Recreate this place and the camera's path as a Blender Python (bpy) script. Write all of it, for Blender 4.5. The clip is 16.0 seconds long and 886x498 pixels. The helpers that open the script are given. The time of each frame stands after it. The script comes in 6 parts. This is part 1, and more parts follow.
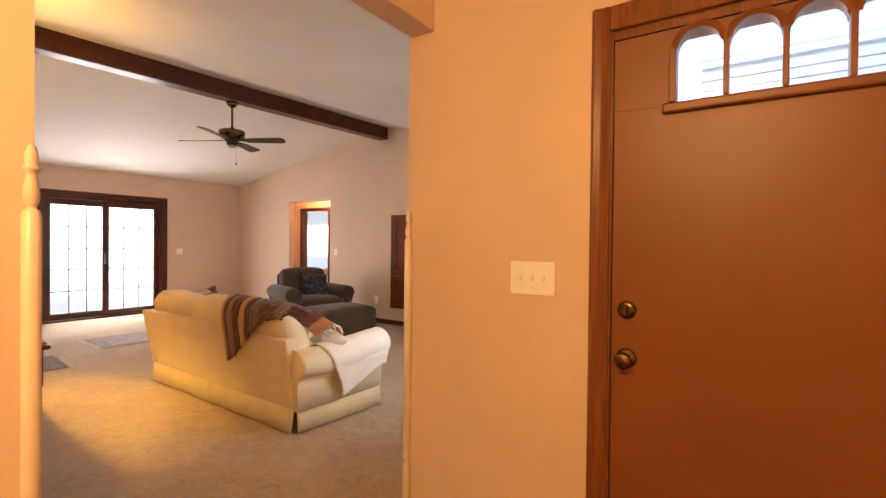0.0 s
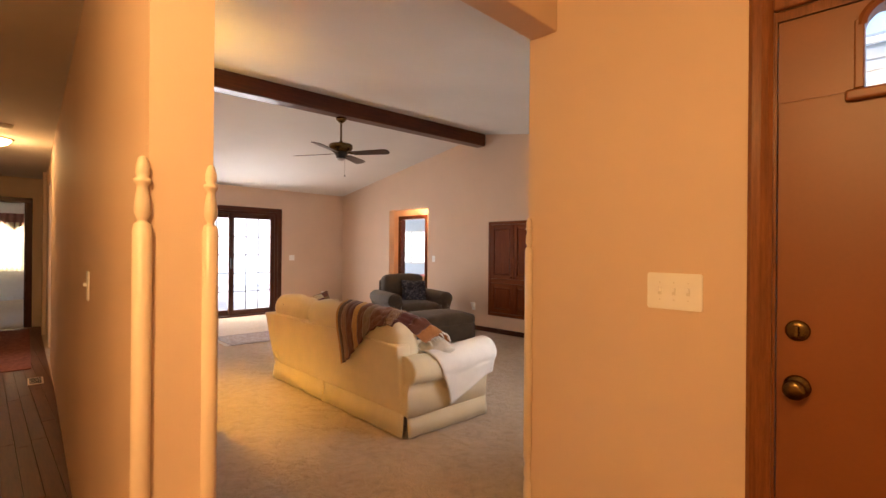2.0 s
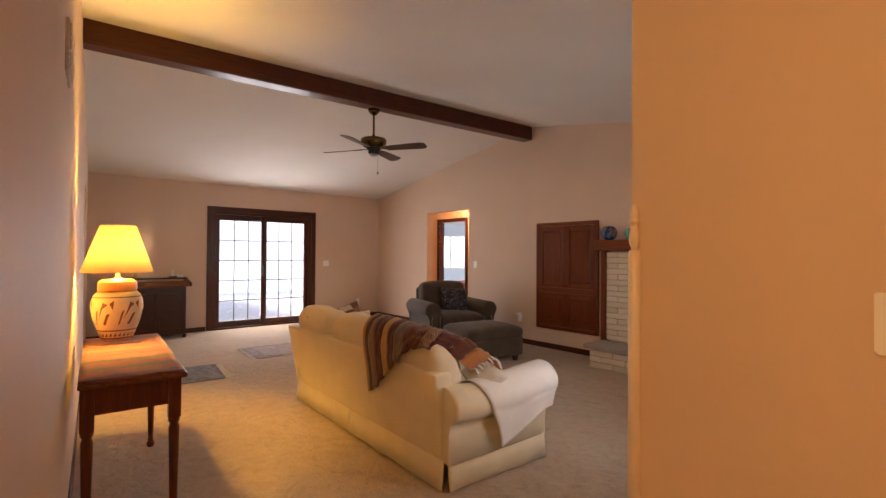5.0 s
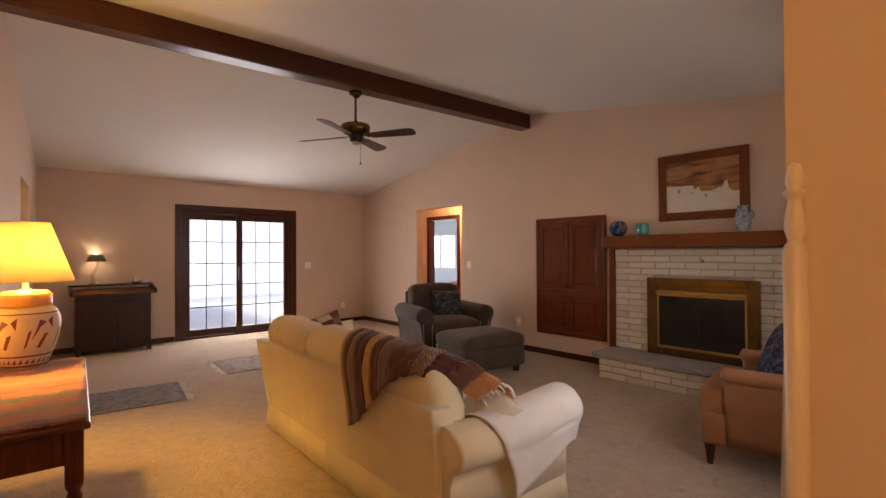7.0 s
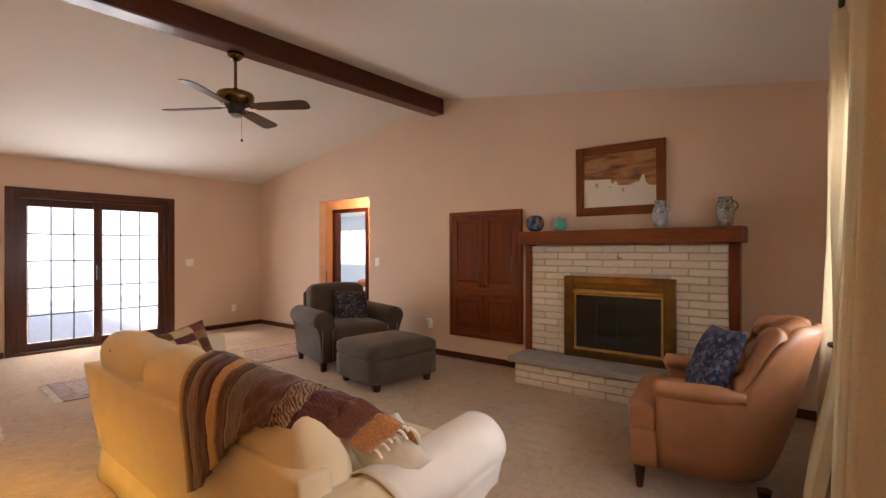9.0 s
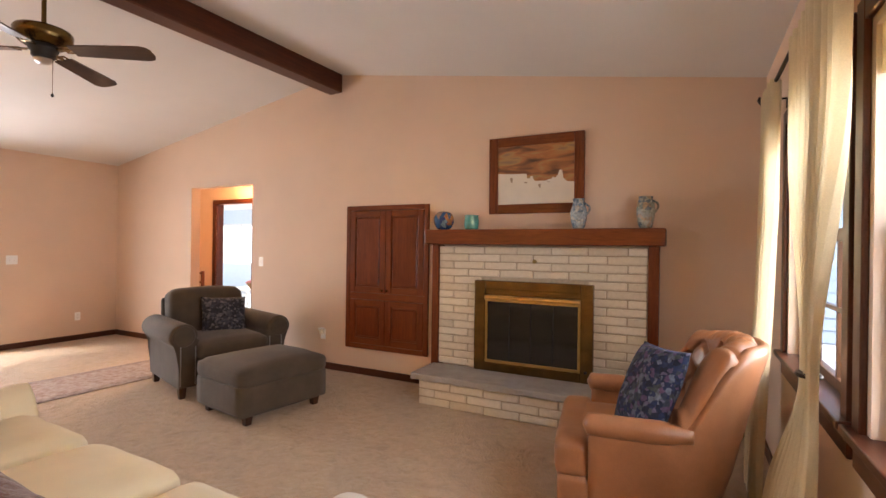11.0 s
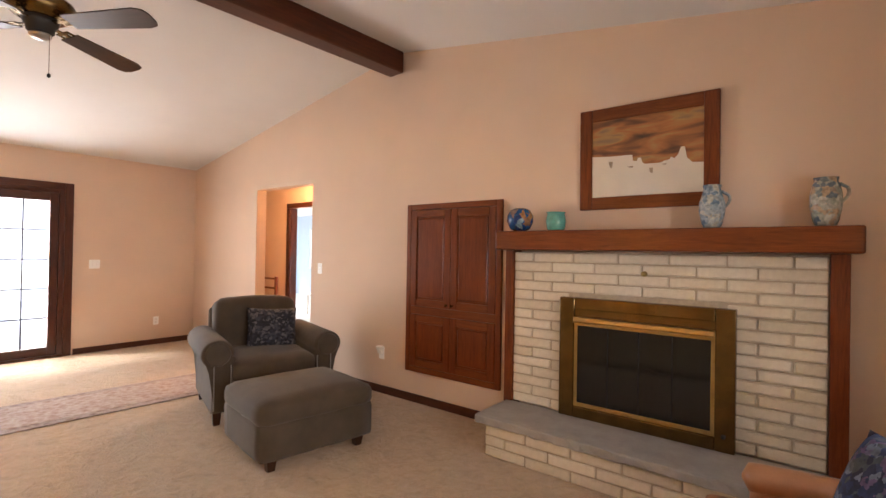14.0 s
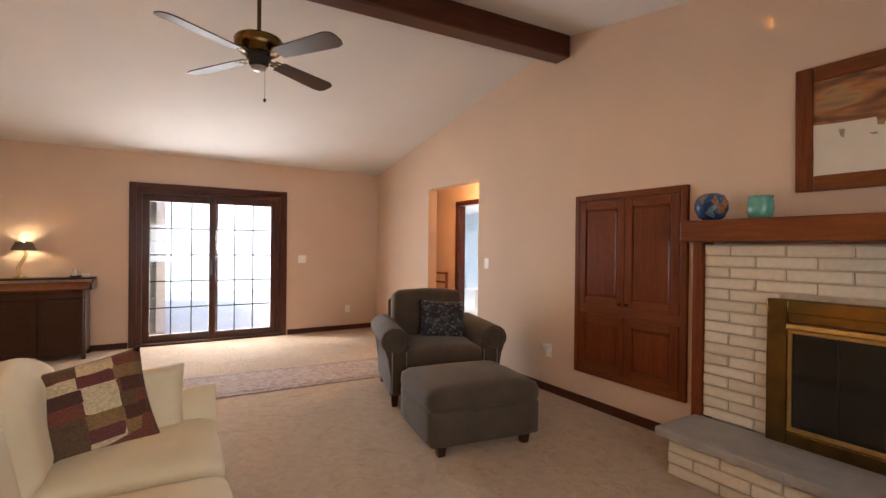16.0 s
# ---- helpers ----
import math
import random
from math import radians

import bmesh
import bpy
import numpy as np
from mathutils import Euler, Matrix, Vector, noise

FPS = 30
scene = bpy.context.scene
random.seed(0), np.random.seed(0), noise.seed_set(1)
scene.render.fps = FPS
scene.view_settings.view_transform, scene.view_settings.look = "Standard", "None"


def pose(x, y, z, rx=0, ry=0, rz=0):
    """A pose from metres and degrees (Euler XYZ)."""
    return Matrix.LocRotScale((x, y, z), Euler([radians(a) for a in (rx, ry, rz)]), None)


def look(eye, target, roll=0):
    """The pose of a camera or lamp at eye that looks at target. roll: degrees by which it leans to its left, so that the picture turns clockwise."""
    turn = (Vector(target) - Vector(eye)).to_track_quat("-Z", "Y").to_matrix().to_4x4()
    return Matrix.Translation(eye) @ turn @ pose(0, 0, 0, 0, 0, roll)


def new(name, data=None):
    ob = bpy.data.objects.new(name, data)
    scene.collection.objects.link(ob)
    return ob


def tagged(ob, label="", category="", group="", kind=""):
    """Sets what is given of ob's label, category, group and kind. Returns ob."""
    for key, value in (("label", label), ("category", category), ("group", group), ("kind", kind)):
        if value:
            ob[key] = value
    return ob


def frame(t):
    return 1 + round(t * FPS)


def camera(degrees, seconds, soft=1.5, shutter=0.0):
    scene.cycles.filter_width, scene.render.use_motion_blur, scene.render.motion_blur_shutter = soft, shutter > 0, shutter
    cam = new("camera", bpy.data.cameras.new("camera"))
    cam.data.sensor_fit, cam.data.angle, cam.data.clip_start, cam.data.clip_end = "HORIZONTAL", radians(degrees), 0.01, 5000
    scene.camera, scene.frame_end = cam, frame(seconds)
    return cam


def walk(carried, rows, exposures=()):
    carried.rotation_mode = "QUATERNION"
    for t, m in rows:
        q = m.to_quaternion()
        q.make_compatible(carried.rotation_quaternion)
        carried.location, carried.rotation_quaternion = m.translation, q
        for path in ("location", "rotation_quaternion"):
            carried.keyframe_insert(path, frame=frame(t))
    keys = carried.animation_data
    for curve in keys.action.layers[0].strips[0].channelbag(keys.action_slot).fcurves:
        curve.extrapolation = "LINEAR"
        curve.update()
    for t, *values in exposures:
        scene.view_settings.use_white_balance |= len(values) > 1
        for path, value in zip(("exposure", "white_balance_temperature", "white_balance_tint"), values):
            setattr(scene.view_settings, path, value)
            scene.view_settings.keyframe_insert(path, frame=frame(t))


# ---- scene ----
cam = camera(87.1, 16.0)
PATH = [
    (0, (0.078, -0.328, 1.323), (-1.045, 1.326, 1.302), 0.6),
    (0.5, (0.065, -0.355, 1.324), (-1.147, 1.236, 1.31), 0.6),
    (1, (0.042, -0.372, 1.327), (-1.251, 1.154, 1.323), 0.6),
    (1.5, (-0.001, -0.384, 1.333), (-1.363, 1.08, 1.335), 0.5),
    (2, (-0.058, -0.372, 1.336), (-1.476, 1.039, 1.337), 0.5),
    (2.5, (-0.137, -0.334, 1.339), (-1.586, 1.045, 1.338), 0.3),
    (3, (-0.209, -0.285, 1.342), (-1.678, 1.072, 1.347), 0.2),
    (3.5, (-0.287, -0.212, 1.339), (-1.784, 1.114, 1.353), 0.2),
    (4, (-0.371, -0.107, 1.345), (-1.901, 1.181, 1.361), 0.3),
    (6.5, (-0.923, 0.276, 1.309), (-2.446, 1.573, 1.34), 0.2),
    (7, (-1.044, 0.402, 1.334), (-2.542, 1.728, 1.354), -0.3),
    (7.5, (-1.116, 0.54, 1.307), (-2.584, 1.899, 1.334), -0.3),
    (8, (-1.204, 0.653, 1.327), (-2.615, 2.07, 1.34), -0.5),
    (8.5, (-1.321, 0.738, 1.333), (-2.641, 2.24, 1.334), -0.3),
    (9, (-1.402, 0.873, 1.337), (-2.632, 2.45, 1.338), -0.1),
    (9.5, (-1.493, 1.033, 1.353), (-2.635, 2.675, 1.344), 0.1),
    (10, (-1.557, 1.167, 1.334), (-2.605, 2.87, 1.326), 0.6),
    (12.5, (-1.906, 1.98, 1.372), (-2.719, 3.807, 1.373), 0.2),
    (13, (-1.932, 2.139, 1.376), (-2.839, 3.922, 1.372), 0.7),
    (13.5, (-1.964, 2.231, 1.367), (-3.015, 3.933, 1.367), 1.1),
    (14, (-1.995, 2.321, 1.357), (-3.23, 3.894, 1.372), 1.0),
    (14.5, (-2.013, 2.361, 1.359), (-3.414, 3.788, 1.373), 1.1),
    (15, (-2.024, 2.375, 1.341), (-3.557, 3.659, 1.353), 1.2),
    (15.5, (-2.049, 2.38, 1.323), (-3.679, 3.539, 1.331), 1.0),
    (16, (-2.046, 2.378, 1.338), (-3.749, 3.426, 1.329), 0.6),
]
EXPOSURES = [(0, 2.13, 6500, 13), (1, 1.96, 6500, 14), (2.5, 1.88, 6500, 15), (3.5, 1.76, 6500, 15), (4, 1.58, 6500, 16), (6.5, 1.36, 6500, 18), (7.5, 1.21, 6500, 18), (8, 1.19, 6500, 17),
             (8.5, 1.47, 6500, 16), (9.5, 1.87, 6400, 15), (10, 2.06, 6300, 15), (12.5, 2.44, 6250, 13), (14, 2.42, 6250, 12), (15, 2.36, 6250, 12), (16, 1.88, 6250, 12)]
walk(cam, [(t, look(eye, target, roll)) for t, eye, target, roll in PATH], EXPOSURES)

# ---- world, sun, large lights ----
world = bpy.data.worlds.new("sky")
world.use_nodes = True
scene.world = world
_n = world.node_tree.nodes
_sky = _n.new("ShaderNodeTexSky")
_sky.sky_type, _sky.sun_disc = "NISHITA", False
_sky.sun_elevation, _sky.sun_rotation = radians(48), radians(200)
_n["Background"].inputs["Strength"].default_value = 0.15
world.node_tree.links.new(_sky.outputs[0], _n["Background"].inputs[0])


def lamp(name, kind, m, energy, color, size=0.1, size_y=None, angle=None):
    d = bpy.data.lights.new(name, kind)
    d.energy, d.color = energy, color
    if kind == "AREA":
        d.shape, d.size, d.size_y = "RECTANGLE", size, size_y or size
    elif kind == "SUN":
        d.angle = angle
    else:
        d.shadow_soft_size = size
    ob = new(name, d)
    ob.matrix_world = m
    return ob


WARM = (1.0, 0.575, 0.20)
DAY = (1.0, 0.96, 0.92)
lamp("sun", "SUN", look((0, 0, 10), (3.5, 4.5, 3.0)), 1.5, (1.0, 0.95, 0.88), angle=radians(12))
lamp("sky_light_patio_door", "AREA", look((-9.42, 3.07, 1.1), (-3.0, 3.07, 0.9)), 33, DAY, 1.6, 1.9)
lamp("sky_light_front_window", "AREA", look((-0.6, 3.4, 1.5), (-4, 3.4, 1.0)), 31, DAY, 3.0, 1.6)
lamp("sky_light_sunroom", "AREA", look((-10.0, 11.3, 1.6), (-8.5, 8.0, 1.0)), 70, DAY, 2.4, 1.6)
lamp("sky_light_bedroom", "AREA", look((-15.8, 0.05, 1.4), (-9.0, -0.3, 1.0)), 17, DAY, 1.2, 1.2)

# ---- materials ----


class Nodes:
    """A small helper around one node material."""

    def __init__(self, name):
        self.m = bpy.data.materials.new(name)
        self.m.use_nodes = True
        self.t = self.m.node_tree
        self.b = self.t.nodes["Principled BSDF"]

    def add(self, kind, **values):
        node = self.t.nodes.new(kind)
        for k, v in values.items():
            node.inputs[k].default_value = v
        return node

    def link(self, a, b):
        self.t.links.new(a, b)

    def coords(self, scale=(1, 1, 1), rot=(0, 0, 0)):
        tc = self.add("ShaderNodeTexCoord")
        mp = self.add("ShaderNodeMapping", Scale=scale, Rotation=rot)
        self.link(tc.outputs["Object"], mp.inputs["Vector"])
        return mp.outputs[0]

    def noise(self, vec, scale, detail=4.0, rough=0.55, distortion=0.0):
        n = self.add("ShaderNodeTexNoise", Scale=scale, Detail=detail, Roughness=rough, Distortion=distortion)
        self.link(vec, n.inputs["Vector"])
        return n.outputs["Fac"]

    def ramp(self, fac, stops):
        r = self.add("ShaderNodeValToRGB")
        e = r.color_ramp.elements
        while len(e) < len(stops):
            e.new(0.5)
        for el, (p, c) in zip(e, stops):
            el.position, el.color = p, (*c, 1)
        self.link(fac, r.inputs[0])
        return r.outputs[0]

    def mix(self, fac, a, b, mode="MIX"):
        x = self.add("ShaderNodeMix")
        x.data_type, x.blend_type = "RGBA", mode
        for value, socket in ((fac, x.inputs[0]), (a, x.inputs[6]), (b, x.inputs[7])):
            if isinstance(value, (int, float)):
                socket.default_value = value
            elif isinstance(value, tuple):
                socket.default_value = (*value, 1)
            else:
                self.link(value, socket)
        return x.outputs[2]

    def bump(self, height, strength, distance=0.01):
        b = self.add("ShaderNodeBump", Strength=strength, Distance=distance)
        self.link(height, b.inputs["Height"])
        self.link(b.outputs[0], self.b.inputs["Normal"])


def sc(c, k):
    return tuple(min(1.0, v * k) for v in c)


def plain(name, color, rough=0.6, metal=0.0, var=0.1, scale=8.0, bump=0.05, fine=90.0, sheen=0.0, coat=0.0):
    """Paint, plastic, stone, metal or cloth: two scales of variation and a fine relief."""
    n = Nodes(name)
    v = n.coords()
    big = n.noise(v, scale, 3.0)
    small = n.noise(v, fine, 3.0)
    c = n.ramp(big, [(0.3, sc(color, 1 - var)), (0.7, sc(color, 1 + var))])
    c = n.mix(var * 0.8, c, n.ramp(small, [(0.35, sc(color, 0.7)), (0.65, sc(color, 1.25))]))
    n.link(c, n.b.inputs["Base Color"])
    n.b.inputs["Roughness"].default_value = rough
    n.b.inputs["Metallic"].default_value = metal
    n.b.inputs["Sheen Weight"].default_value = sheen
    n.b.inputs["Coat Weight"].default_value = coat
    if bump:
        n.bump(small, bump, 0.004)
    return n.m


def wood(name, dark, light, rough=0.35, stretch=(1.2, 16, 16), bump=0.06, coat=0.15):
    """Stained wood, grain running along the axis with the small stretch."""
    n = Nodes(name)
    v = n.coords(stretch)
    info = n.add("ShaderNodeObjectInfo")
    off = n.add("ShaderNodeVectorMath")
    off.operation = "ADD"
    n.link(v, off.inputs[0])
    n.link(info.outputs["Random"], off.inputs[1])
    v = off.outputs[0]
    g = n.noise(v, 2.2, 6.0, 0.6, 1.2)
    f = n.noise(v, 12.0, 4.0, 0.7)
    c = n.ramp(g, [(0.3, dark), (0.5, sc(tuple((a + b) / 2 for a, b in zip(dark, light)), 1)), (0.72, light)])
    c = n.mix(0.35, c, n.ramp(f, [(0.35, sc(dark, 0.8)), (0.65, light)]))
    n.link(c, n.b.inputs["Base Color"])
    n.b.inputs["Roughness"].default_value = rough
    n.b.inputs["Coat Weight"].default_value = coat
    n.b.inputs["Coat Roughness"].default_value = 0.2
    n.b.inputs["Specular IOR Level"].default_value = 0.3
    n.bump(f, bump, 0.002)
    return n.m


def pane_mat(name):
    """Thin window glass: clear, with a weak gloss."""
    n = Nodes(name)
    tr = n.add("ShaderNodeBsdfTransparent")
    gl = n.add("ShaderNodeBsdfGlossy", Roughness=0.02)
    mx = n.add("ShaderNodeMixShader")
    mx.inputs[0].default_value = 0.06
    n.link(tr.outputs[0], mx.inputs[1])
    n.link(gl.outputs[0], mx.inputs[2])
    n.link(mx.outputs[0], n.t.nodes["Material Output"].inputs[0])
    return n.m


def glow(name, color, strength):
    n = Nodes(name)
    n.b.inputs["Base Color"].default_value = (*color, 1)
    n.b.inputs["Emission Color"].default_value = (*color, 1)
    n.b.inputs["Emission Strength"].default_value = strength
    return n.m


def shade_mat(name, color, weight=0.6):
    """Cloth that lets light through (lamp shades and sheer curtains)."""
    n = Nodes(name)
    v = n.coords((1, 1, 1))
    f = n.noise(v, 240.0, 2.0)
    c = n.ramp(f, [(0.3, sc(color, 0.9)), (0.7, color)])
    df = n.add("ShaderNodeBsdfDiffuse")
    tl = n.add("ShaderNodeBsdfTranslucent")
    mx = n.add("ShaderNodeMixShader")
    mx.inputs[0].default_value = weight
    n.link(c, df.inputs[0])
    n.link(c, tl.inputs[0])
    n.link(df.outputs[0], mx.inputs[1])
    n.link(tl.outputs[0], mx.inputs[2])
    n.link(mx.outputs[0], n.t.nodes["Material Output"].inputs[0])
    return n.m


def carpet_mat():
    n = Nodes("cut pile carpet")
    v = n.coords()
    big = n.noise(v, 1.1, 4.0, 0.6, 0.6)
    mid = n.noise(v, 6.0, 6.0, 0.7, 1.4)
    tread = n.noise(v, 17.0, 3.0, 0.6, 0.8)
    fine = n.noise(v, 150.0, 3.0, 0.7)
    c = n.ramp(mid, [(0.32, (0.282, 0.186, 0.104)), (0.45, (0.520, 0.373, 0.237)), (0.56, (0.576, 0.424, 0.277)), (0.72, (0.701, 0.537, 0.367))])
    c = n.mix(0.4, c, n.ramp(big, [(0.3, (0.429, 0.305, 0.186)), (0.7, (0.678, 0.514, 0.350))]))
    c = n.mix(0.22, c, n.ramp(tread, [(0.36, (0.339, 0.232, 0.136)), (0.62, (0.701, 0.542, 0.384))]))
    c = n.mix(0.22, c, n.ramp(fine, [(0.3, (0.316, 0.215, 0.124)), (0.7, (0.734, 0.576, 0.407))]))
    n.link(c, n.b.inputs["Base Color"])
    n.b.inputs["Roughness"].default_value = 0.95
    n.b.inputs["Sheen Weight"].default_value = 0.2
    s = n.add("ShaderNodeMath")
    s.operation = "MULTIPLY_ADD"
    n.link(fine, s.inputs[0])
    s.inputs[1].default_value = 0.3
    n.link(tread, s.inputs[2])
    s2 = n.add("ShaderNodeMath")
    s2.operation = "ADD"
    n.link(s.outputs[0], s2.inputs[0])
    n.link(mid, s2.inputs[1])
    n.bump(s2.outputs[0], 0.8, 0.035)
    return n.m


def stripes_mat(name, axis, period, stops, rough=0.9, wobble=0.02, bump=0.3):
    """Knitted or woven cloth with bands across one axis."""
    n = Nodes(name)
    v = n.coords()
    sep = n.add("ShaderNodeSeparateXYZ")
    n.link(v, sep.inputs[0])
    wob = n.noise(v, 14.0, 3.0)
    a = n.add("ShaderNodeMath")
    a.operation = "MULTIPLY_ADD"
    n.link(wob, a.inputs[0])
    a.inputs[1].default_value = wobble
    n.link(sep.outputs[axis], a.inputs[2])
    d = n.add("ShaderNodeMath")
    d.operation = "DIVIDE"
    n.link(a.outputs[0], d.inputs[0])
    d.inputs[1].default_value = period
    fr = n.add("ShaderNodeMath")
    fr.operation = "FRACT"
    n.link(d.outputs[0], fr.inputs[0])
    r = n.ramp(fr.outputs[0], stops)
    r.node.color_ramp.interpolation = "CONSTANT"
    fine = n.noise(v, 170.0, 3.0)
    c = n.mix(0.4, r, n.ramp(fine, [(0.3, (0.08, 0.06, 0.05)), (0.7, (0.9, 0.85, 0.75))]), "OVERLAY")
    n.link(c, n.b.inputs["Base Color"])
    n.b.inputs["Roughness"].default_value = rough
    n.b.inputs["Sheen Weight"].default_value = 0.3
    n.bump(fine, bump, 0.006)
    return n.m


def cells_mat(name, scale, stops, rough=0.85, metric="EUCLIDEAN", stretch=(1, 1, 1), bump=0.15, spread=1.0):
    """Patchwork or flower print: patches of colour picked from a ramp."""
    n = Nodes(name)
    v = n.coords(stretch)
    w = n.add("ShaderNodeTexVoronoi", Scale=scale)
    w.distance = metric
    w.inputs["Randomness"].default_value = spread
    if metric == "EUCLIDEAN":                    # petals rather than plain cells
        warp = n.add("ShaderNodeTexNoise", Scale=scale * 0.9, Detail=2.0)
        n.link(v, warp.inputs["Vector"])
        far = n.add("ShaderNodeVectorMath")
        far.operation = "SCALE"
        far.inputs[3].default_value = 1.6 / scale
        n.link(warp.outputs["Color"], far.inputs[0])
        plus = n.add("ShaderNodeVectorMath")
        plus.operation = "ADD"
        n.link(v, plus.inputs[0])
        n.link(far.outputs[0], plus.inputs[1])
        n.link(plus.outputs[0], w.inputs["Vector"])
    else:
        n.link(v, w.inputs["Vector"])
    sep = n.add("ShaderNodeSeparateColor")
    n.link(w.outputs["Color"], sep.inputs[0])
    r = n.ramp(sep.outputs[0], stops)
    r.node.color_ramp.interpolation = "CONSTANT" if metric != "EUCLIDEAN" else "LINEAR"
    fine = n.noise(v, 60.0 if metric == "EUCLIDEAN" else 140.0, 4.0)
    c = n.mix(0.5, r, n.ramp(fine, [(0.3, (0.12, 0.11, 0.12)), (0.7, (0.8, 0.78, 0.76))]), "OVERLAY")
    n.link(c, n.b.inputs["Base Color"])
    n.b.inputs["Roughness"].default_value = rough
    n.bump(fine, bump, 0.004)
    return n.m


PAINT = plain("peach wall paint", (0.71, 0.54, 0.41), 0.65, var=0.03, scale=1.5, bump=0.12, fine=220.0)
CEIL = plain("white ceiling paint", (0.76, 0.74, 0.71), 0.85, var=0.03, scale=1.2, bump=0.25, fine=160.0)
CREAM = plain("cream gloss paint", (0.78, 0.64, 0.50), 0.35, var=0.04, bump=0.03)
CARPET = carpet_mat()
TRIM = wood("walnut trim", (0.038, 0.0095, 0.0045), (0.105, 0.030, 0.012), 0.32, (16, 16, 1.2))
TRIM_H = wood("walnut trim level", (0.038, 0.0095, 0.0045), (0.105, 0.030, 0.012), 0.32, (1.2, 16, 16))
BEAM = wood("dark beam wood", (0.040, 0.009, 0.004), (0.110, 0.028, 0.010), 0.34, (14, 0.9, 14), coat=0.1)
MAHOG = wood("red brown mahogany", (0.085, 0.018, 0.005), (0.225, 0.054, 0.014), 0.3, (14, 14, 1.0))
MAHOG_H = wood("red brown mahogany level", (0.095, 0.022, 0.006), (0.24, 0.066, 0.017), 0.3, (1.0, 14, 14))
DARKWOOD = wood("dark furniture wood", (0.022, 0.008, 0.004), (0.065, 0.023, 0.010), 0.3, (1.0, 12, 12))
OAK = wood("golden oak trim", (0.13, 0.040, 0.011), (0.28, 0.098, 0.028), 0.3, (16, 16, 1.2))
FLOORWOOD = wood("oak floor boards", (0.085, 0.024, 0.009), (0.17, 0.055, 0.020), 0.45, (0.9, 12, 12), coat=0.0)
DOORPAINT = plain("brown door paint", (0.21, 0.066, 0.016), 0.42, var=0.06, scale=2.0, bump=0.05)
BRASS = plain("aged brass", (0.50, 0.36, 0.14), 0.28, 1.0, var=0.15, scale=12.0, bump=0.04)
BRASS_D = plain("antique brass", (0.165, 0.105, 0.038), 0.27, 1.0, var=0.3, scale=10.0, bump=0.04)
STEEL = plain("brushed steel", (0.45, 0.44, 0.42), 0.3, 1.0, var=0.1)
BLACK = plain("soot black", (0.012, 0.012, 0.012), 0.6, var=0.2)
PLATE = plain("ivory switch plate", (0.92, 0.91, 0.89), 0.35, var=0.02, bump=0.0)
WHITE = plain("white plastic", (0.78, 0.76, 0.72), 0.4, var=0.03, bump=0.0)
SLIP = plain("cream slipcover cotton", (0.74, 0.63, 0.42), 0.9, var=0.05, scale=5.0, bump=0.25, fine=260.0, sheen=0.15)
CLOTH = plain("white arm cloth", (0.78, 0.73, 0.66), 0.9, var=0.04, scale=8.0, bump=0.3, fine=300.0)
SUEDE = plain("taupe microfibre", (0.068, 0.047, 0.030), 0.85, var=0.25, scale=6.0, bump=0.2, fine=220.0, sheen=0.12)
LEATHER = plain("tan leather", (0.335, 0.145, 0.062), 0.36, var=0.12, scale=9.0, bump=0.15, fine=120.0, coat=0.1)
SLAB = plain("grey stone slab", (0.34, 0.31, 0.28), 0.8, var=0.12, scale=7.0, bump=0.5, fine=40.0)
MORTAR = plain("pale mortar", (0.46, 0.38, 0.28), 0.9, var=0.12, scale=30.0, bump=0.5)
PANE = pane_mat("window pane")
SHEER = shade_mat("cream sheer cloth", (0.80, 0.69, 0.46), 0.42)
SHADE = shade_mat("pale yellow lamp shade", (0.86, 0.79, 0.58), 0.66)
GRASS = plain("lawn grass", (0.09, 0.15, 0.04), 0.9, var=0.25, scale=2.0, bump=0.5, fine=60.0)


def brick_mat():
    n = Nodes("cream painted brick")
    v = n.coords()
    info = n.add("ShaderNodeObjectInfo")
    base = n.ramp(info.outputs["Random"], [(0.0, (0.60, 0.52, 0.39)), (0.5, (0.70, 0.62, 0.49)), (1.0, (0.76, 0.69, 0.57))])
    f = n.noise(v, 28.0, 5.0, 0.65)
    c = n.mix(0.25, base, n.ramp(f, [(0.3, (0.42, 0.34, 0.24)), (0.65, (0.74, 0.67, 0.55))]))
    n.link(c, n.b.inputs["Base Color"])
    n.b.inputs["Roughness"].default_value = 0.8
    n.bump(f, 0.55, 0.01)
    return n.m


BRICK = brick_mat()

# ---- builders ----


def mesh_of(name, bm, material, smooth=False):
    bmesh.ops.recalc_face_normals(bm, faces=bm.faces[:])
    me = bpy.data.meshes.new(name)
    bm.to_mesh(me)
    bm.free()
    me.materials.append(material)
    if smooth:
        me.shade_smooth()
    return me


def part(name, bm, material, parent, label="", smooth=False, m=None):
    ob = new(name, mesh_of(name, bm, material, smooth))
    ob.parent = parent
    if m is not None:
        ob.matrix_local = m
    return tagged(ob, label)


def thing(name, m, label, category, group="", kind=""):
    ob = new(name)
    ob.empty_display_size = 0.1
    ob.matrix_world = m
    return tagged(ob, label, category, group, kind)


def single(name, bm, material, m, label, category, group="", kind="", smooth=False):
    ob = new(name, mesh_of(name, bm, material, smooth))
    ob.matrix_world = m
    return tagged(ob, label, category, group, kind)


